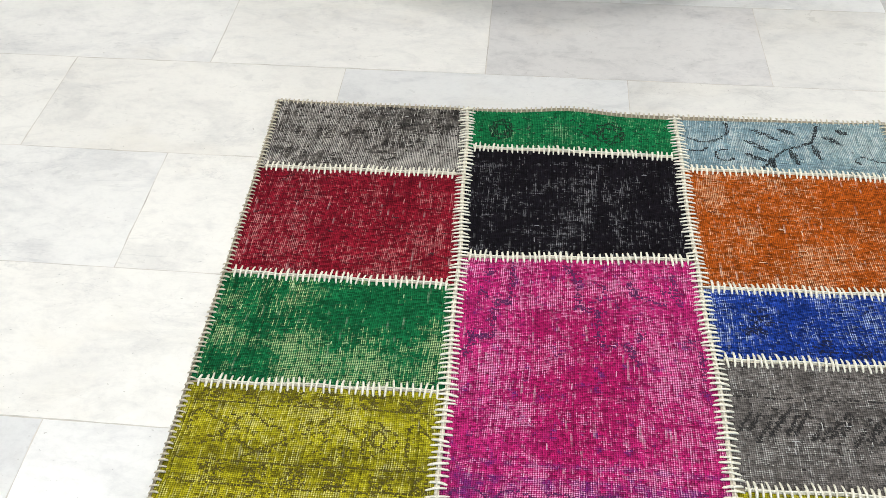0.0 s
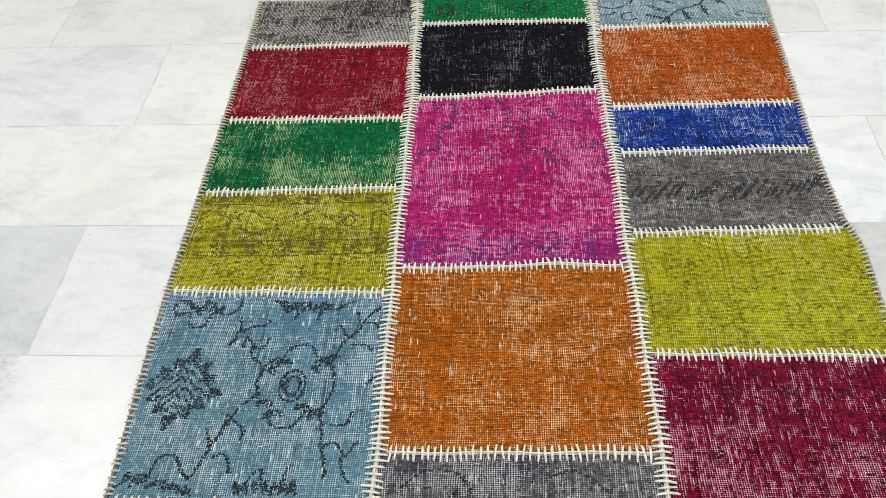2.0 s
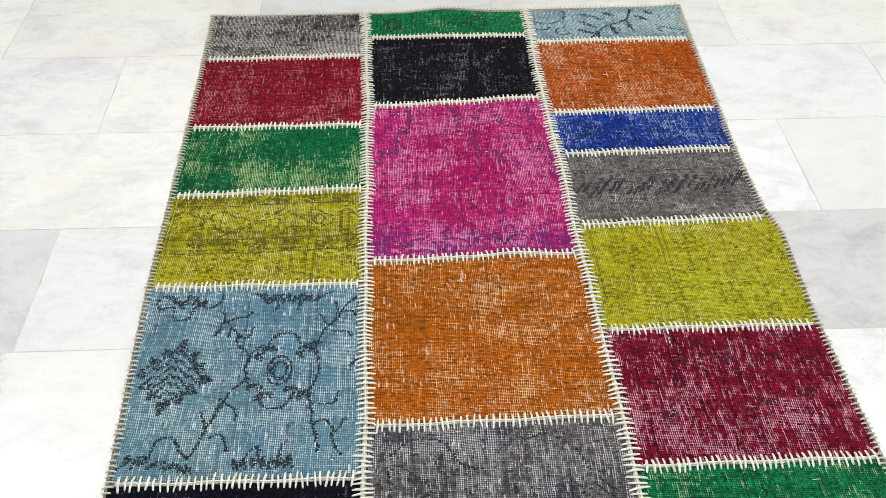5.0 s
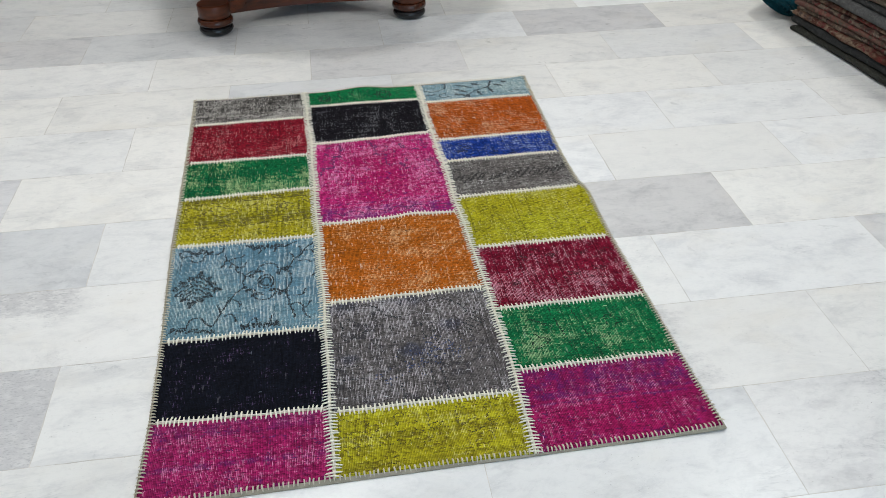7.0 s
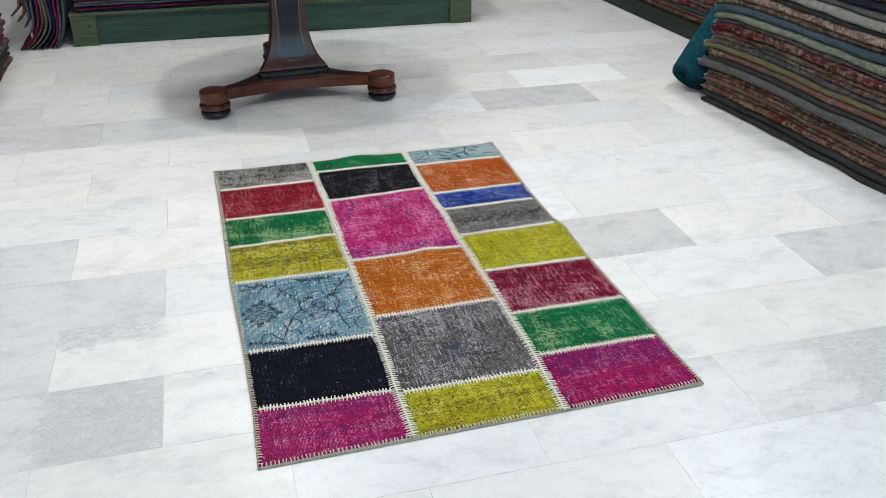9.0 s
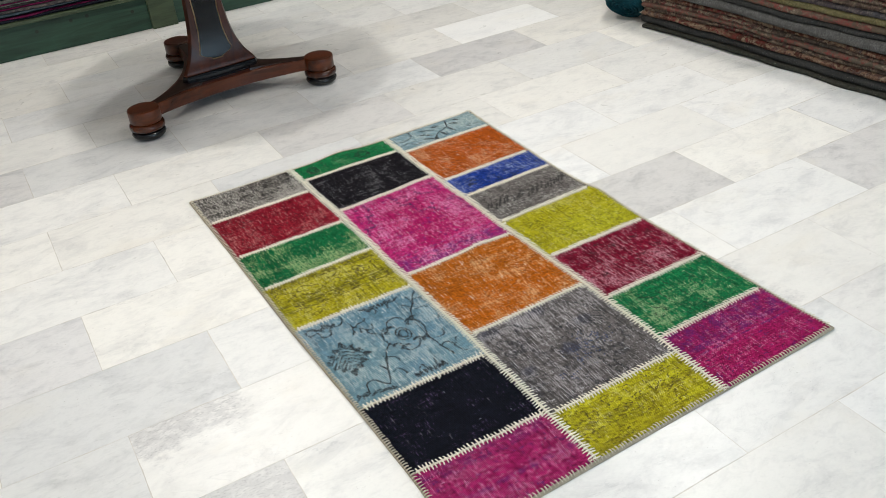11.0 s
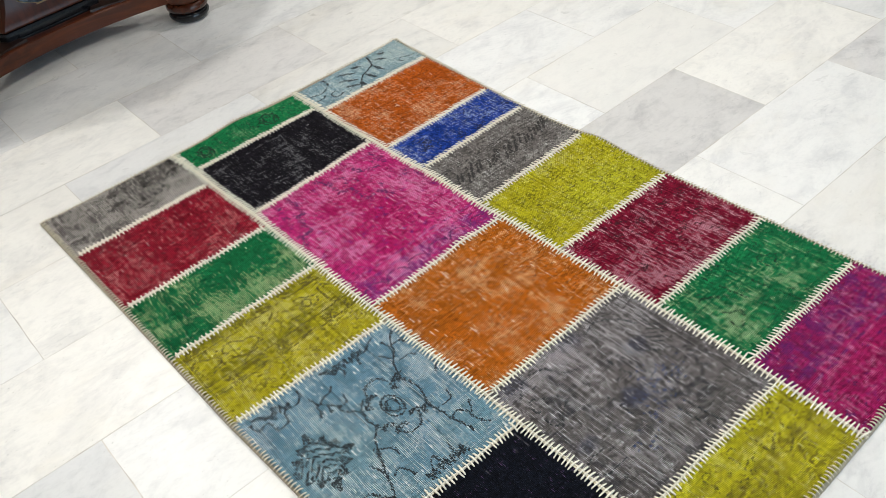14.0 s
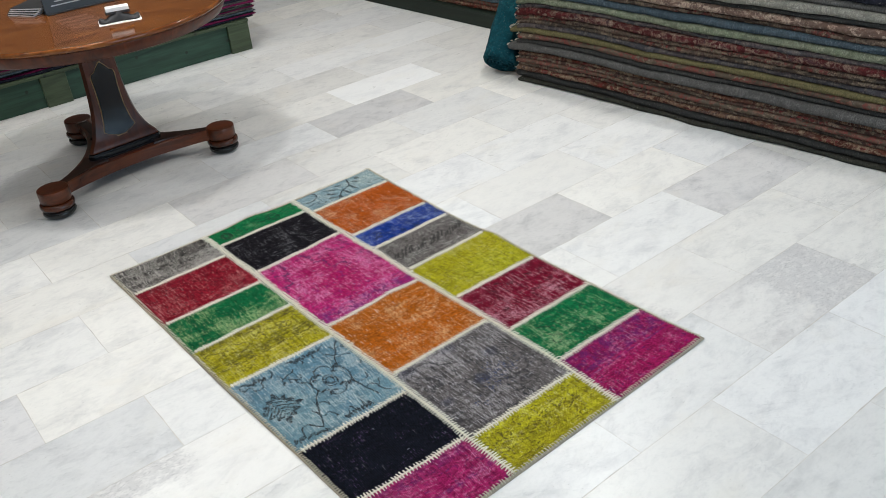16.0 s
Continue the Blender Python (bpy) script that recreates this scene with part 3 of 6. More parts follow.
WOOL = {
    "grey_fleck": worn_wool("grey_brown_wool", (0.165, 0.149, 0.137), (0.012, 0.011, 0.010), (0.58, 0.55, 0.51), 0.84, 0.92, "blotch", 1, dirt=0.6, along=0.7, worn=((-0.27, 1.645, 0.13, 0.035, 0.45), (-0.47, 1.72, 0.07, 0.05, 0.30), (-0.30, 1.77, 0.16, 0.03, -0.20))),
    "crimson": worn_wool("crimson_wool", (0.3017, 0.0111, 0.0281), (0.060, 0.003, 0.012), (0.62, 0.27, 0.27), 0.47, 0.5, "patches", 2, dirt=0.6, worn=((-0.47, 1.50, 0.09, 0.05, 0.30), (-0.255, 1.42, 0.05, 0.07, 0.28), (-0.33, 1.56, 0.14, 0.04, -0.35), (-0.50, 1.38, 0.04, 0.03, 0.2)), scratched=0.30),
    "green_left": worn_wool("green_wool", (0.0083, 0.1710, 0.0576), (0.004, 0.045, 0.020), (0.50, 0.62, 0.30), 0.5, 0.5, "scroll", 3, along=0.8, worn=((-0.400, 1.195, 0.034, 0.060, 0.55), (-0.290, 1.185, 0.065, 0.048, 0.60), (-0.175, 1.20, 0.02, 0.06, 0.4), (-0.27, 1.295, 0.11, 0.05, -0.55), (-0.50, 1.25, 0.05, 0.08, 0.12))),
    "olive_left": worn_wool("olive_yellow_wool", (0.475, 0.432, 0.017), (0.050, 0.040, 0.006), (0.66, 0.62, 0.22), 0.5, 0.75, "speckle", 4, 9.0, ((1.100, 1.128, 0.9), (0.984, 1.026, 1.0), (1.090, 1.094, 1.0), (1.030, 1.034, 1.0), (0.974, 0.978, 1.0)), along=0.8, dirt=0.34, worn=((-0.33, 1.05, 0.05, 0.08, 0.22), (-0.22, 1.0, 0.04, 0.06, 0.15)), second=(0.420, 0.360, 0.016), tints=((-0.33, 0.93, 0.22, 0.06, 0.7), (-0.50, 1.06, 0.05, 0.08, 0.4))),
    "sky": worn_wool("blue_wool", (0.135, 0.270, 0.362), (0.06, 0.10, 0.13), (0.55, 0.62, 0.62), 0.66, 0.3, "none", 5, along=0.85, run=26, dirt=0.25, worn=((-0.42, 0.75, 0.018, 0.10, 0.45), (-0.19, 0.74, 0.022, 0.08, 0.40), (-0.34, 0.56, 0.17, 0.045, 0.22), (-0.48, 0.62, 0.04, 0.05, 0.2), (-0.30, 0.82, 0.10, 0.04, -0.3)), second=(0.175, 0.300, 0.335), tints=((-0.46, 0.60, 0.13, 0.16, 0.7), (-0.20, 0.55, 0.10, 0.06, 0.5)), scratched=0.85),
    "navy": worn_wool("blue_black_wool", (0.0069, 0.0087, 0.0156), (0.004, 0.004, 0.008), (0.20, 0.12, 0.27), 0.12, 0.2, "none", 6, scratched=0.12),
    "pink_left": worn_wool("magenta_wool", (0.4168, 0.0228, 0.1394), (0.085, 0.018, 0.120), (0.78, 0.30, 0.52), 0.45, 0.9, "none", 7, 9.0, ((0.085, 0.10, 0.7), (0.17, 0.21, 0.5)), worn=((-0.42, 0.15, 0.08, 0.05, 0.15), (-0.23, 0.10, 0.06, 0.04, 0.2)), second=(0.430, 0.012, 0.130), tints=((-0.33, 0.09, 0.13, 0.06, 0.75),)),
    "green_top": worn_wool("emerald_wool", (0.0111, 0.2174, 0.0731), (0.004, 0.05, 0.022), (0.30, 0.50, 0.28), 0.25, 0.4, "patches", 8),
    "black": worn_wool("black_wool", (0.0093, 0.0077, 0.0116), (0.004, 0.004, 0.006), (0.27, 0.27, 0.29), 0.36, 0.3, "patches", 9, worn=((0.03, 1.60, 0.05, 0.03, 0.20), (0.17, 1.50, 0.07, 0.06, 0.15), (-0.02, 1.54, 0.05, 0.05, -0.25), (0.03, 1.69, 0.2, 0.02, -0.4)), scratched=0.10),
    "pink_mid": worn_wool("fuchsia_wool", (0.575, 0.024, 0.190), (0.13, 0.020, 0.155), (0.85, 0.36, 0.60), 0.6, 0.9, "none", 10, 9.0, ((0.945, 1.012, 0.95), (1.028, 1.036, 0.9)), along=0.6, worn=((-0.08, 1.17, 0.05, 0.10, 0.22), (0.19, 1.17, 0.045, 0.12, 0.30), (0.04, 1.13, 0.07, 0.11, -0.22), (0.0, 1.35, 0.06, 0.03, 0.2), (0.15, 1.40, 0.04, 0.02, 0.2)), second=(0.440, 0.009, 0.110), tints=((0.04, 1.20, 0.10, 0.22, 1.0), (0.18, 1.10, 0.06, 0.07, 0.5)), scratched=0.30),
    "orange_mid": worn_wool("orange_wool", (0.4911, 0.1289, 0.0096), (0.19, 0.045, 0.006), (0.84, 0.54, 0.28), 0.53, 0.3, "none", 11, along=0.45, dirt=0.45, worn=((0.075, 0.86, 0.040, 0.055, 0.45), (0.110, 0.74, 0.040, 0.05, 0.38), (-0.035, 0.635, 0.030, 0.055, 0.42), (0.08, 0.63, 0.06, 0.035, 0.30), (-0.06, 0.79, 0.08, 0.05, -0.35), (0.20, 0.92, 0.06, 0.02, -0.3)), second=(0.560, 0.130, 0.008), tints=((0.05, 0.68, 0.22, 0.10, 0.6),), scratched=0.55),
    "grey_mid": worn_wool("slate_grey_wool", (0.168, 0.153, 0.152), (0.028, 0.028, 0.035), (0.57, 0.54, 0.57), 0.60, 0.8, "scroll", 12, along=0.85, run=30, dirt=0.56, worn=((0.05, 0.535, 0.22, 0.035, 0.30), (-0.02, 0.44, 0.05, 0.08, 0.20), (0.12, 0.30, 0.05, 0.10, 0.15), (0.20, 0.36, 0.05, 0.10, -0.30)), second=(0.034, 0.045, 0.095), tints=((0.05, 0.37, 0.035, 0.025, 0.9), (0.15, 0.45, 0.03, 0.022, 0.8), (-0.10, 0.36, 0.025, 0.02, 0.7), (0.06, 0.555, 0.03, 0.02, 0.8), (-0.10, 0.55, 0.035, 0.025, 0.7)), scratched=0.55, ruled=1.0),
    "olive_mid": worn_wool("lime_yellow_wool", (0.545, 0.505, 0.0196), (0.115, 0.088, 0.012), (0.66, 0.62, 0.22), 0.4, 0.9, "speckle", 13, 9.0, ((0.150, 0.166, 0.6), (0.108, 0.126, 0.95), (0.072, 0.098, 0.6), (0.030, 0.052, 0.55)), dirt=0.36, second=(0.40, 0.345, 0.016), tints=((0.0, 0.05, 0.16, 0.03, 0.6), (0.15, 0.10, 0.10, 0.03, 0.5))),
    "ice": worn_wool("pale_blue_wool", (0.2386, 0.3727, 0.4324), (0.07, 0.11, 0.13), (0.56, 0.63, 0.62), 0.65, 0.3, "none", 14, along=0.8, dirt=0.3, worn=((0.30, 1.74, 0.03, 0.05, 0.35), (0.57, 1.75, 0.07, 0.07, 0.30), (0.44, 1.79, 0.08, 0.02, 0.2)), second=(0.300, 0.420, 0.430), tints=((0.58, 1.76, 0.10, 0.08, 0.8),), scratched=0.50),
    "rust": worn_wool("rust_orange_wool", (0.50, 0.100, 0.0099), (0.16, 0.030, 0.006), (0.80, 0.52, 0.32), 0.5, 0.3, "none", 15, along=0.45, worn=((0.285, 1.62, 0.022, 0.065, 0.55), (0.42, 1.44, 0.20, 0.045, 0.32), (0.40, 1.63, 0.05, 0.02, 0.25), (0.55, 1.60, 0.08, 0.06, -0.40), (0.57, 1.50, 0.05, 0.04, -0.2)), scratched=0.40),
    "cobalt": worn_wool("cobalt_wool", (0.0165, 0.058, 0.37), (0.006, 0.010, 0.045), (0.46, 0.56, 0.76), 0.54, 0.6, "patches", 16, dirt=0.7, scratched=0.30),
    "grey_right": worn_wool("warm_grey_wool", (0.1939, 0.1759, 0.1671), (0.030, 0.028, 0.028), (0.50, 0.49, 0.47), 0.45, 0.6, "patches", 17, along=0.4, dirt=0.6, worn=((0.33, 1.07, 0.08, 0.04, 0.25), (0.50, 1.06, 0.12, 0.03, 0.22), (0.55, 1.21, 0.09, 0.02, 0.2), (0.45, 1.14, 0.18, 0.03, -0.25))),
    "olive_right": worn_wool("mustard_green_wool", (0.470, 0.430, 0.016), (0.055, 0.050, 0.006), (0.64, 0.60, 0.20), 0.4, 0.65, "speckle", 18, dirt=0.34, worn=((0.50, 0.98, 0.12, 0.04, 0.2), (0.33, 0.80, 0.06, 0.04, 0.1)), second=(0.500, 0.520, 0.030), tints=((0.50, 0.83, 0.16, 0.09, 0.6),)),
    "wine": worn_wool("wine_red_wool", (0.245, 0.0083, 0.034), (0.045, 0.003, 0.012), (0.78, 0.40, 0.50), 0.52, 0.6, "patches", 19, along=0.92, dirt=0.52, worn=((0.335, 0.585, 0.075, 0.080, 0.42), (0.43, 0.53, 0.14, 0.030, 0.25), (0.57, 0.56, 0.06, 0.05, 0.15), (0.45, 0.72, 0.20, 0.03, -0.30)), scratched=0.30, ruled=0.5),
    "green_right": worn_wool("jade_wool", (0.0111, 0.2105, 0.0731), (0.004, 0.045, 0.022), (0.48, 0.62, 0.34), 0.48, 0.6, "scroll", 20, worn=((0.345, 0.335, 0.055, 0.050, 0.55), (0.30, 0.43, 0.03, 0.04, 0.2), (0.52, 0.36, 0.05, 0.04, 0.15), (0.50, 0.45, 0.12, 0.03, -0.3)), scratched=0.25, ruled=0.8),
    "pink_right": worn_wool("berry_wool", (0.3915, 0.0150, 0.1220), (0.075, 0.014, 0.115), (0.74, 0.28, 0.48), 0.38, 0.9, "none", 21, 9.0, ((0.165, 0.262, 0.85), (0.150, 0.156, 1.0)), worn=((0.55, 0.08, 0.07, 0.03, 0.15), (0.33, 0.20, 0.05, 0.03, 0.15)), second=(0.420, 0.012, 0.110), tints=((0.42, 0.10, 0.17, 0.055, 0.8),)),
}

# ---- mesh helpers ----


def mesh_object(name, bm, material, parent=None, label="", smooth=False):
    me = bpy.data.meshes.new(name)
    bmesh.ops.recalc_face_normals(bm, faces=bm.faces)
    bm.to_mesh(me)
    bm.free()
    if material:
        me.materials.append(material)
    if smooth:
        for p in me.polygons:
            p.use_smooth = True
    ob = new(name, me)
    if parent:
        ob.parent = parent
    if label:
        ob["label"] = label
    return ob


def part(name, bm, material, parent, label="", smooth=False):
    return mesh_object(name, bm, material, parent, label, smooth)


def raw_part(name, verts, faces, material, parent=None, label="", smooth=True):
    me = bpy.data.meshes.new(name)
    me.from_pydata(verts, [], faces)
    me.materials.append(material)
    if smooth:
        me.polygons.foreach_set("use_smooth", [True] * len(me.polygons))
    ob = new(name, me)
    if parent:
        ob.parent = parent
    if label:
        ob["label"] = label
    return ob


def thing(name, label, category, at=(0, 0, 0), group="", kind="", turn=0.0):
    ob = new(name)
    ob.empty_display_size = 0.1
    ob.location = at
    ob.rotation_euler = (0, 0, radians(turn))
    return tagged(ob, label, category, group, kind)


def box(x0, x1, y0, y1, z0, z1, bevel=0.003, segments=2):
    bm = bmesh.new()
    bmesh.ops.create_cube(bm, size=1)
    bmesh.ops.scale(bm, vec=(x1 - x0, y1 - y0, z1 - z0), verts=bm.verts)
    bmesh.ops.translate(bm, vec=((x0 + x1) / 2, (y0 + y1) / 2, (z0 + z1) / 2), verts=bm.verts)
    if bevel:
        bmesh.ops.bevel(bm, geom=bm.edges[:], offset=bevel, segments=segments, affect="EDGES", profile=0.5)
    return bm


def lathe(profile, segments=48, centre=(0, 0)):
    """A turned shape from (radius, height) pairs."""
    bm = bmesh.new()
    rings = []
    for r, z in profile:
        rings.append([bm.verts.new((centre[0] + r * math.cos(a), centre[1] + r * math.sin(a), z)) for a in np.linspace(0, 2 * math.pi, segments, endpoint=False)])
    for a, b in zip(rings, rings[1:]):
        for i in range(segments):
            j = (i + 1) % segments
            bm.faces.new((a[i], a[j], b[j], b[i]))
    bm.faces.new(rings[0][::-1])
    bm.faces.new(rings[-1])
    return bm


def prism(outline, z0, z1, bevel=0.0):
    bm = bmesh.new()
    low = [bm.verts.new((x, y, z0)) for x, y in outline]
    high = [bm.verts.new((x, y, z1)) for x, y in outline]
    bm.faces.new(low[::-1])
    top = bm.faces.new(high)
    for i in range(len(outline)):
        j = (i + 1) % len(outline)
        bm.faces.new((low[i], low[j], high[j], high[i]))
    if bevel:
        bmesh.ops.bevel(bm, geom=list(top.edges), offset=bevel, segments=2, affect="EDGES", profile=0.5)
    return bm


def along(table, y):
    """Linear reading of a table of (y, x) pairs that fall in y."""
    ys = [p[0] for p in table][::-1]
    xs = [p[1] for p in table][::-1]
    return float(np.interp(y, ys, xs))


# ---- the room ----
floor = thing("floor", "white and grey marble tiles laid in running bond", "floor", kind="structure")
part("floor_bed", box(-4.0, 4.0, -4.0, 6.2, -0.10, -0.0007, 0), GROUT, floor)


def plain_wall(name, x0, x1, y0, y1, paint, label, z0=-0.1, z1=3.3):
    ob = mesh_object(name, box(x0, x1, y0, y1, z0, z1, 0), paint)
    return tagged(ob, label, "wall", kind="structure")


plain_wall("wall_north", -4.15, 4.15, 6.2, 6.35, DEEP_WALL, "plain brown shop wall")
plain_wall("wall_west", -4.15, -4.0, -4.0, 6.2, WALL, "plain white painted shop wall")
plain_wall("wall_east", 4.0, 4.15, -4.0, 6.2, WALL, "plain white painted shop wall")
south = thing("wall_south", "white shop wall with a wide window", "wall", kind="structure")
part("wall_piece", box(-4.15, -0.7, -4.15, -4.0, -0.1, 3.3, 0), WALL, south)
part("wall_piece", box(2.7, 4.15, -4.15, -4.0, -0.1, 3.3, 0), WALL, south)
part("wall_piece", box(-0.7, 2.7, -4.15, -4.0, -0.1, 0.08, 0), WALL, south)
part("wall_piece", box(-0.7, 2.7, -4.15, -4.0, 2.5, 3.3, 0), WALL, south)
tagged(mesh_object("ceiling", box(-4.15, 4.15, -4.15, 6.35, 3.3, 3.4, 0), CEIL), "plain white ceiling", "ceiling", kind="structure")

# ---- patchwork rug ----
EDGE_L = [(1.83, -0.567), (1.36, -0.556), (0.90, -0.548), (0.485, -0.530), (0.226, -0.524), (0.0, -0.527)]
SEAM_A = [(1.83, -0.177), (1.43, -0.162), (0.94, -0.156), (0.57, -0.148), (0.0, -0.147)]
SEAM_B = [(1.83, 0.236), (1.44, 0.237), (1.25, 0.246), (1.00, 0.248), (0.76, 0.256), (0.49, 0.262), (0.25, 0.264), (0.0, 0.254)]
EDGE_R = [(1.85, 0.641), (1.60, 0.635), (1.25, 0.627), (1.05, 0.630), (0.98, 0.645), (0.75, 0.640), (0.50, 0.647), (0.27, 0.652), (0.0, 0.658)]
COLUMNS = [
    (EDGE_L, SEAM_A, [(1.819, 1.818), (1.618, 1.625), (1.352, 1.352), (1.131, 1.142), (0.882, 0.881), (0.488, 0.486), (0.226, 0.215), (0.012, 0.023)],
     ["grey_fleck", "crimson", "green_left", "olive_left", "sky", "navy", "pink_left"]),
    (SEAM_A, SEAM_B, [(1.818, 1.818), (1.703, 1.704), (1.418, 1.437), (0.936, 0.944), (0.576, 0.583), (0.200, 0.203), (0.023, 0.025)],
     ["green_top", "black", "pink_mid", "orange_mid", "grey_mid", "olive_mid"]),
    (SEAM_B, EDGE_R, [(1.818, 1.833), (1.671, 1.673), (1.380, 1.389), (1.236, 1.244), (1.019, 1.029), (0.757, 0.757), (0.490, 0.493), (0.268, 0.273), (0.025, 0.036)],
     ["ice", "rust", "cobalt", "grey_right", "olive_right", "wine", "green_right", "pink_right"]),
]
PATCH_LABEL = {
    "grey_fleck": "worn flecked grey-brown wool patch", "crimson": "worn crimson wool patch", "green_left": "worn green wool patch with pale rubbed area",
    "olive_left": "olive yellow wool patch with dark border bands", "sky": "blue wool patch with dark floral scroll motif", "navy": "blue-black wool patch",
    "pink_left": "magenta wool patch", "green_top": "narrow emerald green wool patch", "black": "black wool patch with worn grey streaks",
    "pink_mid": "fuchsia wool patch with purple traces", "orange_mid": "worn orange wool patch", "grey_mid": "slate grey wool patch with dark scrolls",
    "olive_mid": "lime yellow wool patch with dark scrolls", "ice": "pale blue wool patch with leaf sprig", "rust": "rust orange wool patch",
    "cobalt": "cobalt blue wool patch", "grey_right": "warm grey wool patch with dark strokes", "olive_right": "mustard green speckled wool patch",
    "wine": "wine red wool patch", "green_right": "jade green wool patch with pale worn corner", "pink_right": "berry pink wool patch with purple band",
}
RUG_TOP = 0.0065


def swell(x, y):
    """The rug's gentle waves over the floor."""
    def hill(cx, cy, sx, sy, h):
        return h * math.exp(-((x - cx) / sx) ** 2 - ((y - cy) / sy) ** 2)
    z = hill(0.03, 1.84, 0.075, 0.10, 0.011) + hill(0.11, 0.93, 0.045, 0.16, 0.007) + hill(0.66, 1.0, 0.05, 0.10, 0.007)
    z += hill(0.68, 0.02, 0.10, 0.10, 0.006) + hill(-0.58, 1.84, 0.06, 0.06, 0.004) + hill(0.65, 1.85, 0.05, 0.05, 0.006)
    z += hill(-0.56, 0.75, 0.05, 0.20, 0.004) + hill(0.2, 1.43, 0.10, 0.04, 0.004)
    return z + 0.0012 * (noise.noise(Vector((x * 5, y * 5, 0.3))) + 0.6)


def sheet(x_left, x_right, y_top, y_bottom, nu, nv, top, lip=0.0025):
    """A thin cloth between two sides and two ends, with a rounded rim and an underside."""
    verts, faces = [], []
    us = [0, 0.012] + list(np.linspace(0.04, 0.96, nu)) + [0.988, 1]
    vs = [0, 0.012] + list(np.linspace(0.04, 0.96, nv)) + [0.988, 1]
    for v in vs:
        for u in us:
            y = (1 - v) * ((1 - u) * y_top[0] + u * y_top[1]) + v * ((1 - u) * y_bottom[0] + u * y_bottom[1])
            x = (1 - u) * along(x_left, y) + u * along(x_right, y)
            rim = min(u, 1 - u, v, 1 - v) == 0
            verts.append((x, y, swell(x, y) + top - (lip if rim else 0)))
    w, h = len(us), len(vs)
    for j in range(h - 1):
        for i in range(w - 1):
            a = j * w + i
            faces.append((a + w, a + w + 1, a + 1, a))
    ring = list(range(w)) + [j * w + w - 1 for j in range(1, h)] + [(h - 1) * w + i for i in range(w - 2, -1, -1)] + [j * w for j in range(h - 2, 0, -1)]
    base = len(verts)
    for k in ring:
        x, y, z = verts[k]
        verts.append((x, y, max(0.0004, z - 0.005)))
    for k in range(len(ring)):
        m = (k + 1) % len(ring)
        faces.append((ring[k], ring[m], base + m, base + k))
    faces.append(tuple(range(base, base + len(ring))))
    return verts, faces


rug = thing("patchwork_rug", "multicoloured patchwork rug of worn wool patches lying on marble floor", "rug")
grow = 0.0030
verts, faces = sheet([(y, x - grow) for y, x in EDGE_L], [(y, x + grow) for y, x in EDGE_R], (1.8232, 1.8362), (0.0064, 0.0304), 30, 44, 0.0045, 0.002)
raw_part("backing", verts, faces, BEIGE, rug, "beige canvas backing showing at the rim")
patches = {}
for xl, xr, seams, names in COLUMNS:
    for (a, b, nm) in zip(seams, seams[1:], names):
        gap = 0.0018
        nu, nv = 20, max(6, int((a[0] - b[0]) / 0.02))
        verts, faces = sheet([(y, x + gap) for y, x in xl], [(y, x - gap) for y, x in xr], (a[0] - gap, a[1] - gap), (b[0] + gap, b[1] + gap), nu, nv, RUG_TOP)
        patches[nm] = raw_part("patch", verts, faces, WOOL[nm], rug, PATCH_LABEL[nm])

STITCH = []
for s, lift, wide in ((-1.0, -0.0010, 0.34), (-0.80, 0.0008, 0.80), (-0.25, 0.0026, 1.0), (0.25, 0.0026, 1.0), (0.80, 0.0008, 0.80), (1.0, -0.0010, 0.34)):
    STITCH.append((s, lift, wide))


def stitch_mesh(spots):
    """spots: (x, y, angle, half length, half width); each a bowed strand of yarn."""
    verts, faces = [], []
    for x, y, ang, half, hw in spots:
        cx, cy = math.cos(ang), math.sin(ang)
        base = len(verts)
        bend = random.uniform(-0.0012, 0.0012)
        for s, lift, wide in STITCH:
            px, py = x + cx * s * half - cy * bend * (1 - s * s), y + cy * s * half + cx * bend * (1 - s * s)
            z = swell(px, py) + RUG_TOP + lift
            w = hw * wide
            for k in range(5):
                a = 2 * math.pi * k / 5
                o = w * math.cos(a)
                verts.append((px - cy * o, py + cx * o, z + 0.75 * w * math.sin(a)))
        for r in range(len(STITCH) - 1):
            for k in range(5):
                m = (k + 1) % 5
                faces.append((base + r * 5 + k, base + r * 5 + m, base + (r + 1) * 5 + m, base + (r + 1) * 5 + k))
        faces.append(tuple(base + k for k in range(4, -1, -1)))
        last = base + 5 * (len(STITCH) - 1)
        faces.append(tuple(last + k for k in range(5)))
    return verts, faces


def strand(points, r, verts, faces, lift=0.001):
    """A thin yarn along points, added to lists."""
    base = len(verts)
    for i, (x, y) in enumerate(points):
        x2, y2 = points[min(i + 1, len(points) - 1)]
        x1, y1 = points[max(i - 1, 0)]
        d = math.hypot(x2 - x1, y2 - y1) or 1
        tx, ty = (x2 - x1) / d, (y2 - y1) / d
        z = swell(x, y) + RUG_TOP + lift
        for k in range(5):
            a = 2 * math.pi * k / 5
            verts.append((x - ty * r * math.cos(a), y + tx * r * math.cos(a), z + r * math.sin(a)))
    for i in range(len(points) - 1):
        for k in range(5):
            m = (k + 1) % 5
            faces.append((base + i * 5 + k, base + i * 5 + m, base + (i + 1) * 5 + m, base + (i + 1) * 5 + k))


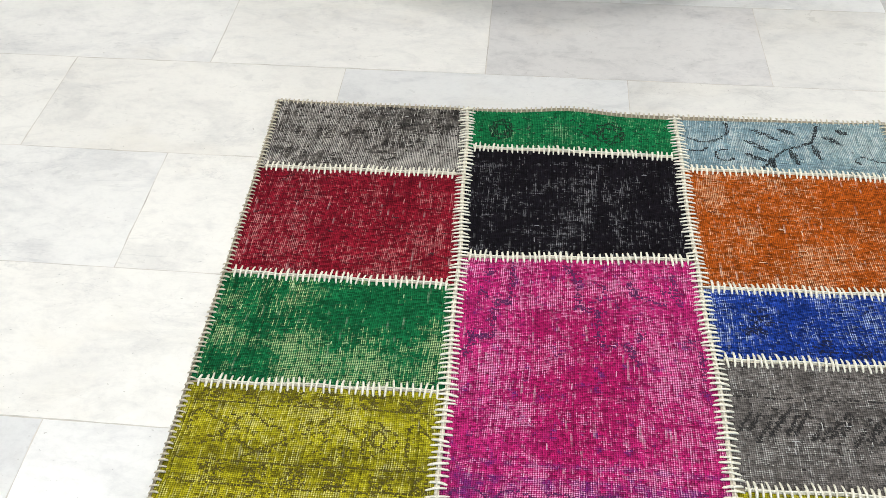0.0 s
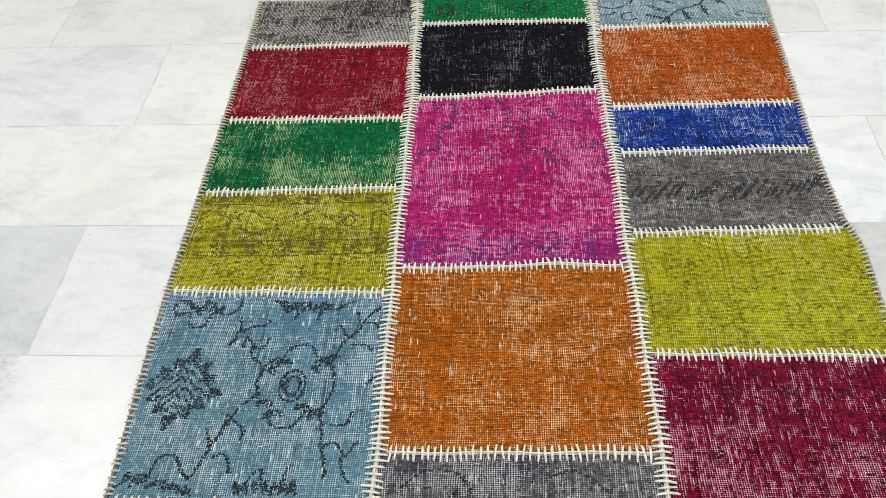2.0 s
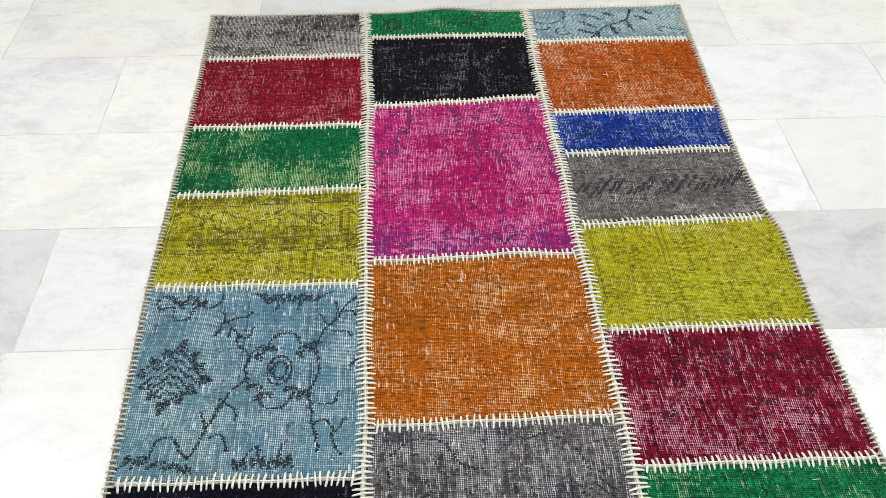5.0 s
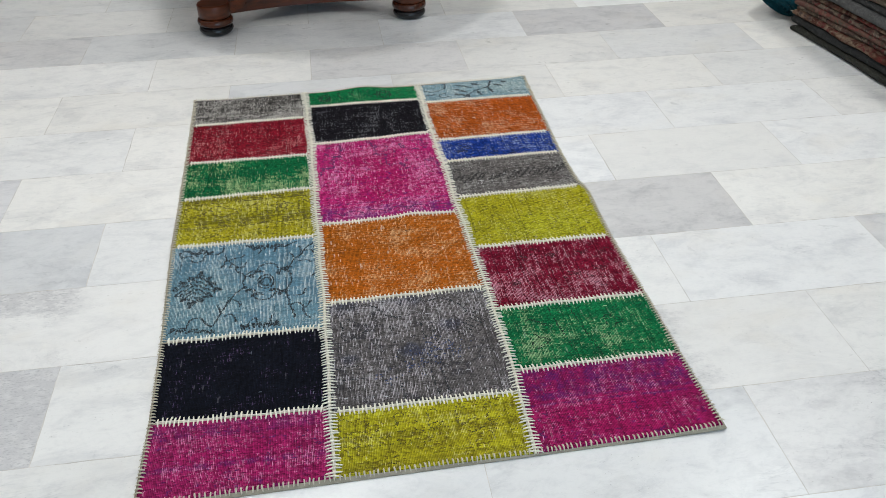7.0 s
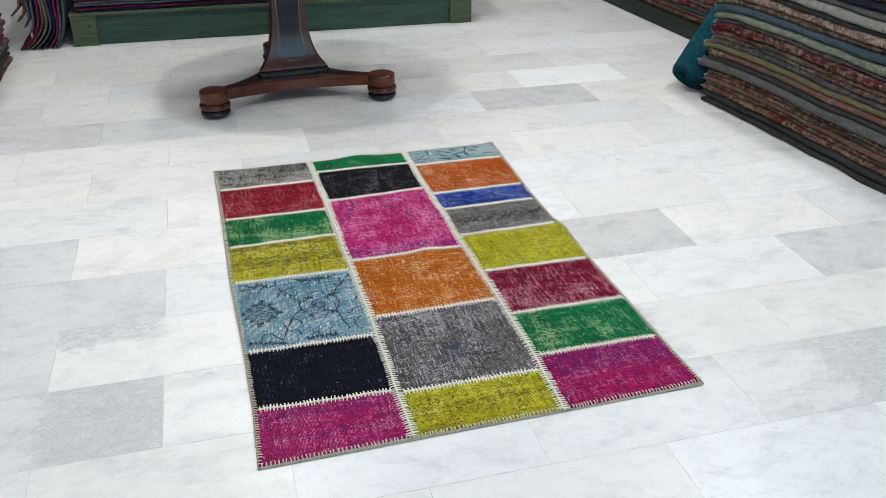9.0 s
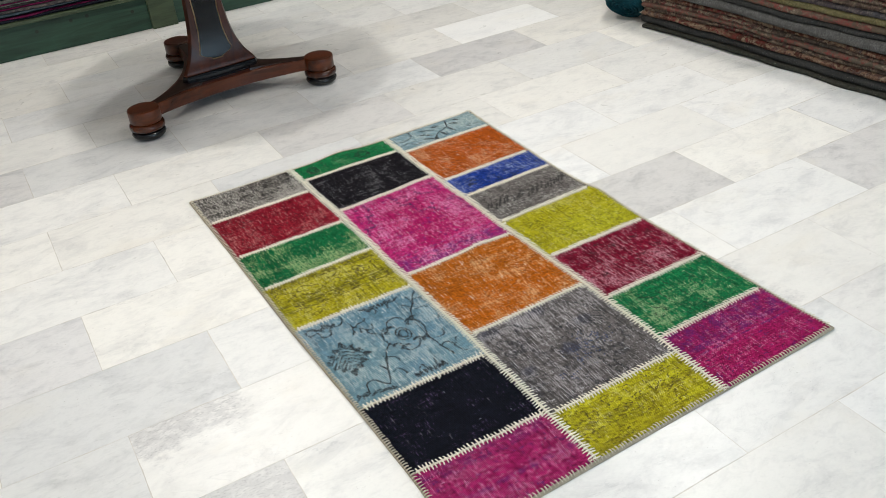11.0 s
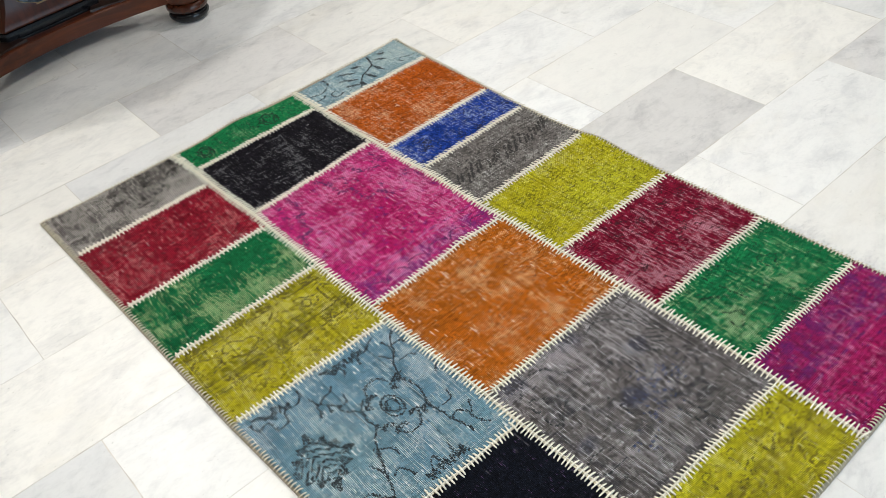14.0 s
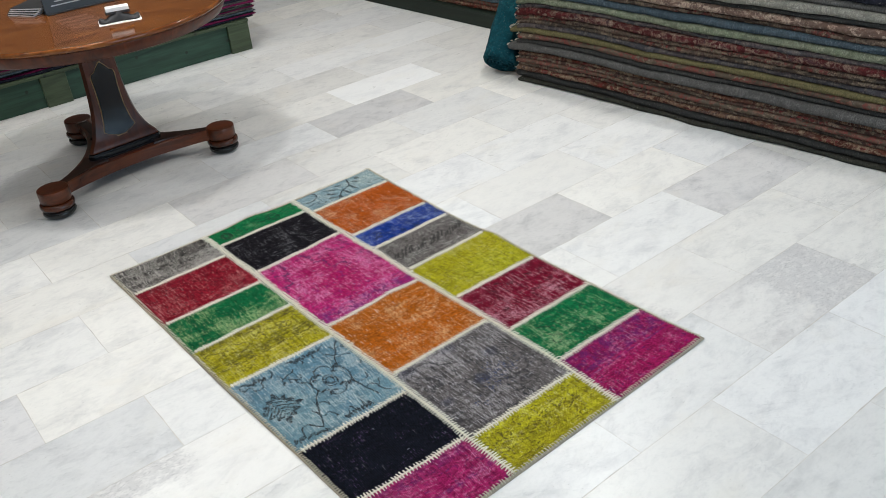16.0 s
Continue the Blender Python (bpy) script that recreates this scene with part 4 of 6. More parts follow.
def seam_line(points, pitch, half, hw, side=0.0, lean=0.10):
    """Stitches across a line; side shifts them to one side of it."""
    pts = np.array(points)
    seg = np.hypot(*np.diff(pts, axis=0).T)
    run = np.concatenate([[0], np.cumsum(seg)])
    spots, d = [], pitch * 0.5
    while d < run[-1]:
        x, y = np.interp(d, run, pts[:, 0]), np.interp(d, run, pts[:, 1])
        i = min(int(np.searchsorted(run, d)) - 1, len(seg) - 1)
        tx, ty = (pts[i + 1] - pts[i]) / seg[i]
        h = half * random.uniform(0.82, 1.12)
        off = side + random.uniform(-0.0015, 0.0015)
        spots.append((x - ty * off, y + tx * off, math.atan2(tx, -ty) + lean * random.uniform(-1.2, 1.6), h, hw * random.uniform(0.8, 1.15)))
        d += pitch * random.uniform(0.82, 1.18)
    return spots


def add_seam(name, points, pitch, half, hw, side=0.0, threads=(0.0,), label="", wool=None):
    verts, faces = stitch_mesh(seam_line(points, pitch, half, hw, side))
    for t in threads:
        pts = []
        for i, (x, y) in enumerate(points):
            x2, y2 = points[min(i + 1, len(points) - 1)]
            x1, y1 = points[max(i - 1, 0)]
            d = math.hypot(x2 - x1, y2 - y1)
            o = t + random.uniform(-0.0008, 0.0008)
            pts.append((x - (y2 - y1) / d * o, y + (x2 - x1) / d * o))
        strand(pts, 0.0014, verts, faces, 0.0022)
    return raw_part(name, verts, faces, wool or CREAM, rug, label)


def seam_tape(points, half):
    """The strip of cream cloth that shows under the stitches."""
    verts, faces = [], []
    for i, (x, y) in enumerate(points):
        x2, y2 = points[min(i + 1, len(points) - 1)]
        x1, y1 = points[max(i - 1, 0)]
        d = math.hypot(x2 - x1, y2 - y1)
        ox, oy = -(y2 - y1) / d * half, (x2 - x1) / d * half
        z = swell(x, y) + RUG_TOP + 0.0006
        verts += [(x - ox, y - oy, z - 0.001), (x, y, z + 0.0006), (x + ox, y + oy, z - 0.001)]
    for i in range(len(points) - 1):
        faces += [(i * 3, i * 3 + 3, i * 3 + 4, i * 3 + 1), (i * 3 + 1, i * 3 + 4, i * 3 + 5, i * 3 + 2)]
    raw_part("seam_tape", verts, faces, TAPE, rug)


for ci, (xl, xr, seams, names) in enumerate(COLUMNS):
    for a in seams[1:-1]:
        n = 28
        us = np.linspace(0.035, 0.965, n)
        pts = []
        for u in us:
            y = (1 - u) * a[0] + u * a[1]
            pts.append(((1 - u) * along(xl, y) + u * along(xr, y), y + 0.0012 * math.sin(u * 17 + ci)))
        add_seam("cross_seam", pts, 0.0096, 0.0140, 0.0022)
        seam_tape(pts, 0.0028)
for table in (SEAM_A, SEAM_B):
    ys = np.linspace(1.822, 0.022, 120)
    pts = [(along(table, y) + 0.0012 * math.sin(y * 23), y) for y in ys]
    add_seam("long_seam", pts, 0.0093, 0.0164, 0.0023, 0.0, (0.0,))
    seam_tape(pts, 0.0036)
left = [(along(EDGE_L, y), y) for y in np.linspace(1.816, 0.016, 110)]
right = [(along(EDGE_R, y), y) for y in np.linspace(1.828, 0.038, 110)]
topline = [(x, np.interp(x, [-0.57, 0.64], [1.819, 1.834])) for x in np.linspace(-0.565, 0.638, 90)]
bottom = [(x, np.interp(x, [-0.53, 0.66], [0.012, 0.036])) for x in np.linspace(-0.524, 0.654, 90)]
add_seam("edge_binding", left, 0.0094, 0.0082, 0.0019, 0.0036, (), "", EDGE_YARN)
add_seam("edge_binding", right, 0.0094, 0.0082, 0.0019, -0.0036, (), "", EDGE_YARN)
add_seam("edge_binding", topline, 0.0096, 0.0078, 0.0018, -0.0036, (), "", EDGE_YARN)
add_seam("edge_binding", bottom, 0.0096, 0.0082, 0.0019, 0.0036, (), "", EDGE_YARN)

# ---- old woven motifs that stand a little proud of the worn ground ----
KNOT = 0.0030


def knot_mesh(cells):
    """Small wool knots on a woven grid; cells: set of integer (i, j)."""
    verts, faces = [], []
    for i, j in sorted(cells):
        x, y = i * KNOT + random.gauss(0, 0.00045), j * KNOT + random.gauss(0, 0.00045)
        z = swell(x, y) + RUG_TOP
        b = len(verts)
        h, k = KNOT * random.uniform(0.48, 0.62), KNOT * 0.34
        t = random.uniform(0.0004, 0.0011)
        verts += [(x - h, y - h, z - 0.0006), (x + h, y - h, z - 0.0006), (x + h, y + h, z - 0.0006), (x - h, y + h, z - 0.0006)]
        verts += [(x - k, y - k, z + t), (x + k, y - k, z + t), (x + k, y + k, z + t), (x - k, y + k, z + t)]
        faces += [(b + 4, b + 5, b + 6, b + 7)] + [(b + m, b + (m + 1) % 4, b + 4 + (m + 1) % 4, b + 4 + m) for m in range(4)]
    return verts, faces


class Motif:
    """Collects knots drawn in a patch's own square, u to the right and v downwards, both 0 to 1."""

    def __init__(self, x0, x1, y0, y1, thick=0.25):
        self.frame, self.cells, self.thick = (x0, x1, y0, y1), set(), thick

    def dot(self, u, v, chance=0.8):
        x0, x1, y0, y1 = self.frame
        if 0.03 < u < 0.97 and 0.04 < v < 0.96 and random.random() < chance:
            i, j = round((x0 + (x1 - x0) * u) / KNOT), round((y1 - (y1 - y0) * v) / KNOT)
            self.cells.add((i, j))
            if random.random() < self.thick:
                self.cells.add((i + 1, j))

    def curve(self, pts, chance=0.72):
        """A smooth line through a few points."""
        p = [pts[0], *pts, pts[-1]]
        for a, b, c, d in zip(p, p[1:], p[2:], p[3:]):
            for t in np.linspace(0, 1, 26):
                q = [0.5 * (2 * b[k] + (c[k] - a[k]) * t + (2 * a[k] - 5 * b[k] + 4 * c[k] - d[k]) * t * t + (3 * b[k] - a[k] - 3 * c[k] + d[k]) * t**3) for k in (0, 1)]
                self.dot(q[0], q[1], chance)

    def ring(self, u, v, ru, rv, lobes=0, depth=0.0, start=0, end=360, chance=0.72):
        for a in np.radians(np.arange(start, end, 3)):
            r = 1 + depth * math.cos(lobes * a)
            self.dot(u + ru * r * math.cos(a), v + rv * r * math.sin(a), chance)

    def leaf(self, u, v, angle, length, width):
        x0, x1, y0, y1 = self.frame
        tall = (x1 - x0) / (y1 - y0)
        for s in np.linspace(0, 1, 14):
            w = width * math.sin(math.pi * s)
            for o in np.linspace(-w, w, 4):
                self.dot(u + math.cos(angle) * s * length - math.sin(angle) * o, v + tall * (math.sin(angle) * s * length + math.cos(angle) * o), 0.5)

    def make(self, name, material, patch, label=""):
        verts, faces = knot_mesh(self.cells)
        return tagged(raw_part(name, verts, faces, material, patch, label, False), kind="stuff")


flower = Motif(-0.535, -0.157, 0.488, 0.881, 0.14)
FU, FV = 0.64, 0.485
# blossom: a spotted oval in a scalloped ring, with a leaf pair in each corner
for scale in (1.0, 0.62):
    flower.ring(FU, FV, 0.052 * scale, 0.074 * scale, chance=0.95)
for k in range(26):
    flower.dot(FU + random.uniform(-0.04, 0.04), FV + random.uniform(-0.055, 0.055), 0.8)
flower.curve([(0.55, 0.35), (0.51, 0.39), (0.49, 0.46), (0.50, 0.53), (0.53, 0.57)], 0.9)
flower.curve([(0.74, 0.35), (0.79, 0.39), (0.81, 0.47), (0.80, 0.55), (0.77, 0.60)], 0.9)
flower.curve([(0.58, 0.35), (0.60, 0.30), (0.64, 0.285), (0.69, 0.29), (0.72, 0.34)], 0.9)
flower.curve([(0.56, 0.61), (0.58, 0.66), (0.63, 0.68), (0.68, 0.66), (0.71, 0.60)], 0.9)
for u, v, a in ((0.53, 0.40, -0.5), (0.57, 0.36, 0.3), (0.71, 0.39, -0.7), (0.76, 0.35, -0.2), (0.54, 0.55, 0.8), (0.57, 0.60, 0.4), (0.70, 0.57, 0.9), (0.74, 0.60, 0.1)):
    flower.leaf(u, v, a, 0.055, 0.012)
    flower.leaf(u, v, a + 1.6, 0.040, 0.009)
# stem up to the corner scroll
flower.curve([(0.50, 0.40), (0.44, 0.34), (0.43, 0.28), (0.37, 0.21), (0.35, 0.14)], 0.9)
flower.curve([(0.43, 0.29), (0.48, 0.30), (0.50, 0.25)], 0.85)
flower.curve([(0.38, 0.21), (0.42, 0.19), (0.46, 0.19), (0.48, 0.16)], 0.85)
flower.curve([(0.36, 0.19), (0.35, 0.25), (0.33, 0.29)], 0.85)
flower.curve([(0.40, 0.25), (0.39, 0.30)], 0.8)
flower.curve([(0.03, 0.07), (0.05, 0.13), (0.11, 0.12), (0.13, 0.19), (0.19, 0.19), (0.22, 0.12), (0.29, 0.13), (0.33, 0.09), (0.34, 0.04)], 0.9)
flower.curve([(0.10, 0.05), (0.14, 0.10), (0.19, 0.06), (0.23, 0.10)], 0.8)
for k in range(6):
    flower.leaf(0.06 + 0.04 * k, 0.05 + 0.016 * (k % 3), radians(25 + 22 * k), 0.05, 0.010)
# broken garland along the top
flower.curve([(0.49, 0.05), (0.53, 0.08), (0.55, 0.11), (0.59, 0.08), (0.62, 0.06)], 0.9)
flower.curve([(0.59, 0.08), (0.60, 0.13), (0.58, 0.16)], 0.85)
flower.curve([(0.70, 0.06), (0.70, 0.11), (0.69, 0.15)], 0.85)
flower.curve([(0.70, 0.08), (0.76, 0.10), (0.80, 0.07), (0.85, 0.05)], 0.9)
for k in range(8):
    flower.leaf(0.50 + 0.036 * k, 0.05 + 0.014 * (k % 2), radians(20 + 17 * k), 0.05, 0.009)
# stem to the other upper corner
flower.curve([(0.79, 0.37), (0.81, 0.30), (0.84, 0.25), (0.88, 0.21), (0.91, 0.14), (0.97, 0.08)], 0.9)
flower.curve([(0.83, 0.27), (0.82, 0.21), (0.80, 0.18)], 0.85)
flower.curve([(0.87, 0.22), (0.88, 0.16), (0.87, 0.11)], 0.85)
flower.curve([(0.90, 0.16), (0.95, 0.17), (0.97, 0.20)], 0.85)
flower.curve([(0.86, 0.28), (0.92, 0.28), (0.95, 0.31)], 0.85)
flower.curve([(0.95, 0.47), (0.97, 0.44)], 0.8)
# stem down to the corner
flower.curve([(0.50, 0.53), (0.45, 0.58), (0.41, 0.65), (0.38, 0.72), (0.35, 0.80), (0.32, 0.88)], 0.9)
flower.curve([(0.40, 0.62), (0.39, 0.70), (0.36, 0.76)], 0.8)
flower.curve([(0.43, 0.65), (0.47, 0.68), (0.48, 0.73)], 0.85)
flower.curve([(0.33, 0.68), (0.35, 0.74), (0.36, 0.78)], 0.8)
flower.curve([(0.38, 0.81), (0.42, 0.79), (0.45, 0.83), (0.46, 0.87)], 0.85)
flower.curve([(0.03, 0.94), (0.09, 0.89), (0.15, 0.88), (0.17, 0.81), (0.23, 0.80), (0.27, 0.86), (0.31, 0.90)], 0.9)
for k in range(9):
    flower.leaf(0.06 + 0.030 * k, 0.92 + 0.014 * (k % 2), radians(-80 + 16 * k), 0.05, 0.009)
flower.curve([(0.50, 0.95), (0.54, 0.90), (0.58, 0.85), (0.60, 0.91), (0.63, 0.94), (0.67, 0.90), (0.69, 0.84)], 0.9)
flower.curve([(0.69, 0.94), (0.72, 0.90), (0.73, 0.95)], 0.85)
for k in range(7):
    flower.leaf(0.52 + 0.03 * k, 0.95, radians(-120 + 10 * k), 0.05, 0.009)
# stem to the last corner
flower.curve([(0.77, 0.60), (0.79, 0.67), (0.80, 0.75), (0.82, 0.82), (0.83, 0.88)], 0.9)
flower.curve([(0.83, 0.66), (0.88, 0.66), (0.90, 0.61)], 0.85)
flower.curve([(0.81, 0.75), (0.86, 0.74), (0.90, 0.79), (0.94, 0.73)], 0.85)
flower.curve([(0.88, 0.80), (0.90, 0.86), (0.93, 0.90)], 0.8)
# palmette: a lozenge of slanting strokes with spiky petals
PU, PV = 0.175, 0.50
for k in range(-5, 6):
    for j in range(-3, 4):
        u, v = PU + 0.030 * k, PV + 0.042 * j + 0.010 * (k % 2)
        if abs(u - PU) / 0.165 + abs(v - PV) / 0.165 < 1.0:
            flower.curve([(u - 0.011, v + 0.012 * (1 if k < 0 else -1)), (u + 0.011, v - 0.012 * (1 if k < 0 else -1))], 0.5)
for k in range(12):
    a = radians(k * 30 + 8)
    c, d = math.cos(a), math.sin(a)
    reach = 0.165 if k % 3 == 0 else 0.130
    flower.leaf(PU + reach * 0.70 * c, PV + reach * 0.78 * d, a, 0.050, 0.014)
    flower.curve([(PU + reach * 0.75 * c - 0.022 * d, PV + reach * 0.82 * d + 0.022 * c), (PU + reach * 1.08 * c, PV + reach * 1.16 * d), (PU + reach * 0.75 * c + 0.022 * d, PV + reach * 0.82 * d - 0.022 * c)], 0.8)
flower.make("floral_motif", DARKWOOL, patches["sky"], "dark floral scroll motif")

sprig = Motif(0.240, 0.637, 1.672, 1.826, 0.45)
sprig.curve([(0.36, 0.95), (0.41, 0.80), (0.48, 0.59), (0.58, 0.47), (0.63, 0.38), (0.66, 0.18), (0.67, 0.06)], 0.95)
for u, v, a, ln in ((0.31, 0.42, 0.60, 0.13), (0.35, 0.20, 0.52, 0.14), (0.30, 0.68, 0.45, 0.10), (0.48, 0.16, 0.50, 0.08), (0.63, 0.46, 1.40, 0.10), (0.515, 0.58, 1.35, 0.10), (0.41, 0.76, 1.40, 0.06), (0.69, 0.28, 0.62, 0.09), (0.76, 0.14, 0.5, 0.05)):
    for _ in range(2):
        sprig.leaf(u, v, a, ln, 0.011)
sprig.curve([(0.58, 0.45), (0.63, 0.40)], 0.95)
sprig.curve([(0.04, 0.42), (0.10, 0.48), (0.17, 0.44), (0.23, 0.28), (0.23, 0.08)], 0.6)
sprig.curve([(0.04, 0.66), (0.09, 0.66), (0.12, 0.60)], 0.5)
sprig.ring(0.20, 0.72, 0.035, 0.12, 2, 0.2, 20, 300, 0.5)
sprig.ring(0.88, 0.78, 0.08, 0.12, 3, 0.3, 180, 420, 0.4)
sprig.make("leaf_motif", DARKWOOL, patches["ice"], "dark leaf sprig motif")

ornament = Motif(-0.165, 0.232, 1.705, 1.820, 0.55)
# two spotted rings with broken zigzag strokes between them
for u, r in ((0.145, 0.050), (0.675, 0.068)):
    ornament.ring(u, 0.52, r, 0.24, 8, 0.10, chance=0.95)
    ornament.ring(u, 0.52, r * 0.62, 0.14, 6, 0.15, chance=0.6)
for u, v, h in ((0.03, 0.55, 0.20), (0.29, 0.50, 0.30), (0.34, 0.62, 0.20), (0.38, 0.35, 0.30), (0.53, 0.50, 0.26), (0.565, 0.62, 0.12), (0.83, 0.50, 0.36), (0.91, 0.50, 0.55), (0.96, 0.40, 0.30)):
    for q in np.linspace(-0.5, 0.5, 9):
        ornament.dot(u + 0.012 * math.sin(q * 9) + random.gauss(0, 0.008), v + h * q, 0.75)
for k in range(40):
    ornament.dot(random.uniform(0.05, 0.95), random.choice((0.90, 0.93)) + random.gauss(0, 0.02), 0.35)
ornament.make("ornament_motif", DEEPGREEN, patches["green_top"], "deep green ring ornament motif")

strokes = Motif(0.252, 0.629, 1.024, 1.240, 0.5)
rng = random.Random(31)
for k in range(26):
    u, v = 0.07 + k * 0.035 + rng.uniform(-0.012, 0.012), 0.56 - 0.004 * k + rng.uniform(-0.05, 0.05)
    r = rng.uniform(0.05, 0.12)
    strokes.curve([(u - 0.35 * r, v + r), (u, v + 0.1 * r), (u + 0.40 * r, v - r)], rng.uniform(0.45, 0.85))
strokes.curve([(0.04, 0.33), (0.35, 0.31), (0.62, 0.29)], 0.55)
strokes.make("stroke_motif", yarn("dark_grey_motif_wool", (0.026, 0.024, 0.024)), patches["grey_right"], "dark diagonal stroke motif")

scrolls = Motif(-0.152, 0.258, 0.203, 0.578)
scrolls.curve([(0.10, 0.16), (0.18, 0.08), (0.30, 0.09), (0.37, 0.20), (0.45, 0.22)], 0.6)
scrolls.curve([(0.60, 0.10), (0.70, 0.07), (0.80, 0.14), (0.84, 0.24)], 0.6)
scrolls.ring(0.16, 0.30, 0.07, 0.09, 3, 0.25, chance=0.5)
scrolls.ring(0.14, 0.70, 0.08, 0.08, 2, 0.3, 40, 300, 0.5)
for u in (0.38, 0.56, 0.62):
    scrolls.curve([(u, 0.30), (u + 0.02, 0.55), (u + 0.01, 0.80), (u + 0.03, 0.96)], 0.45)
for k in range(7):
    scrolls.curve([(0.74 + k * 0.022, 0.40 - k * 0.02), (0.80 + k * 0.022, 0.46 - k * 0.02)], 0.5)
scrolls.make("scroll_motif", DARKWOOL, patches["grey_mid"], "faint dark scroll motif")

stain = Motif(-0.152, 0.258, 0.203, 0.578, 0.3)
for u, v, r, count in ((0.60, 0.60, 0.06, 60), (0.50, 0.68, 0.06, 40), (0.70, 0.55, 0.05, 40), (0.30, 0.75, 0.04, 20)):
    for k in range(count):
        stain.dot(u + random.gauss(0, r), v + random.gauss(0, r), 0.7)
stain.make("indigo_motif", yarn("faded_indigo_wool", (0.035, 0.060, 0.155)), patches["grey_mid"], "faded indigo blossom motif")

steps = Motif(-0.155, 0.241, 0.942, 1.428, 0.5)
for line in ([(0.22, 0.04), (0.21, 0.22), (0.15, 0.22), (0.15, 0.36), (0.07, 0.37), (0.04, 0.45)], [(0.44, 0.04), (0.49, 0.12), (0.49, 0.22), (0.57, 0.24), (0.57, 0.37), (0.68, 0.37), (0.72, 0.44)],
             [(0.70, 0.10), (0.72, 0.16), (0.84, 0.19)], [(0.88, 0.06), (0.91, 0.20)], [(0.96, 0.38), (0.97, 0.48)]):
    for (u0, v0), (u1, v1) in zip(line, line[1:]):
        for s in np.linspace(0, 1, 40):
            steps.dot(u0 + (u1 - u0) * s + random.gauss(0, 0.008), v0 + (v1 - v0) * s + random.gauss(0, 0.005), 0.75)
for u, v in ((0.60, 0.13), (0.58, 0.18), (0.65, 0.21), (0.12, 0.09), (0.10, 0.18), (0.73, 0.33), (0.93, 0.34), (0.86, 0.14), (0.06, 0.36)):
    for k in range(16):
        steps.dot(u + random.gauss(0, 0.012), v + random.gauss(0, 0.010), 0.8)
for k in range(6):
    steps.ring(0.10 + 0.16 * k, 0.955, 0.075, 0.055, 0, 0, 185, 355, 0.5)
steps.make("step_motif", PURPLE, patches["pink_mid"], "purple stepped motif")

blots = Motif(0.262, 0.640, 0.494, 0.754, 0.6)
for u, v in ((0.30, 0.26), (0.52, 0.26), (0.72, 0.25), (0.88, 0.25), (0.40, 0.12), (0.62, 0.60), (0.20, 0.65), (0.80, 0.55)):
    for k in range(26):
        blots.dot(u + random.gauss(0, 0.022), v + random.gauss(0, 0.022), 0.8)
blots.make("blot_motif", DEEPRED, patches["wine"], "deep red blot motif")

star = Motif(0.250, 0.624, 1.244, 1.380, 0.6)
for u, v, r in ((0.20, 0.45, 0.030), (0.17, 0.62, 0.022), (0.45, 0.80, 0.030), (0.60, 0.86, 0.020), (0.96, 0.62, 0.02)):
    for k in range(40):
        star.dot(u + random.gauss(0, r), v + random.gauss(0, r * 2.2), 0.8)
star.make("star_motif", INK, patches["cobalt"], "ink blue star motif")

bars = Motif(0.264, 0.648, 0.273, 0.490)
for u in (0.36, 0.50):
    bars.curve([(u - 0.03, 0.08), (u, 0.45), (u + 0.05, 0.92)], 0.7)
bars.curve([(0.10, 0.30), (0.20, 0.26), (0.28, 0.38)], 0.5)
bars.ring(0.70, 0.40, 0.05, 0.09, 3, 0.3, chance=0.4)
bars.ring(0.20, 0.62, 0.05, 0.10, 3, 0.3, chance=0.4)
bars.make("bar_motif", DEEPGREEN, patches["green_right"], "deep green bar motif")

border = Motif(-0.545, -0.157, 0.884, 1.136, 0.5)
for v, chance in ((0.145, 0.8), (0.525, 0.85), (0.665, 0.8)):
    for u in np.linspace(0.03, 0.97, 240):
        border.dot(u, v + 0.012 * math.sin(u * 5), chance * 0.6)
for v0, v1, first in ((0.04, 0.135, 0.05), (0.545, 0.655, 0.13)):
    for j in range(6):
        for k in range(70):
            border.dot(first + 0.155 * j + random.uniform(0.0, 0.085), random.uniform(v0, v1), 0.55)
for u, v, ru, rv, a0, a1 in ((0.10, 0.33, 0.07, 0.10, 160, 420), (0.30, 0.36, 0.09, 0.12, 200, 470), (0.62, 0.36, 0.07, 0.11, 60, 330), (0.76, 0.33, 0.06, 0.10, 0, 360), (0.92, 0.36, 0.06, 0.12, 90, 300)):
    border.ring(u, v, ru, rv, 3, 0.25, a0, a1, 0.5)
border.ring(0.76, 0.33, 0.025, 0.05, chance=0.5)
border.curve([(0.06, 0.45), (0.22, 0.40), (0.36, 0.46), (0.50, 0.30), (0.58, 0.20)], 0.6)
for k in range(90):
    border.dot(random.uniform(0.04, 0.96), random.gauss(0.83, 0.06), 0.6)
border.make("border_motif", yarn("olive_brown_motif_wool", (0.095, 0.078, 0.010)), patches["olive_left"], "brown border motif")

vine = Motif(-0.147, 0.254, 0.025, 0.200, 0.12)
for u in (0.08, 0.22, 0.38, 0.55, 0.70, 0.86):
    vine.ring(u, 0.28, 0.055, 0.13, 3, 0.3, random.randint(0, 90), random.randint(250, 340), 0.32)
vine.curve([(0.04, 0.42), (0.30, 0.50), (0.60, 0.44), (0.96, 0.50)], 0.4)
vine.curve([(0.04, 0.58), (0.40, 0.62), (0.96, 0.60)], 0.3)
vine.make("vine_motif", yarn("brown_motif_wool", (0.085, 0.075, 0.010)), patches["olive_mid"], "brown vine motif")

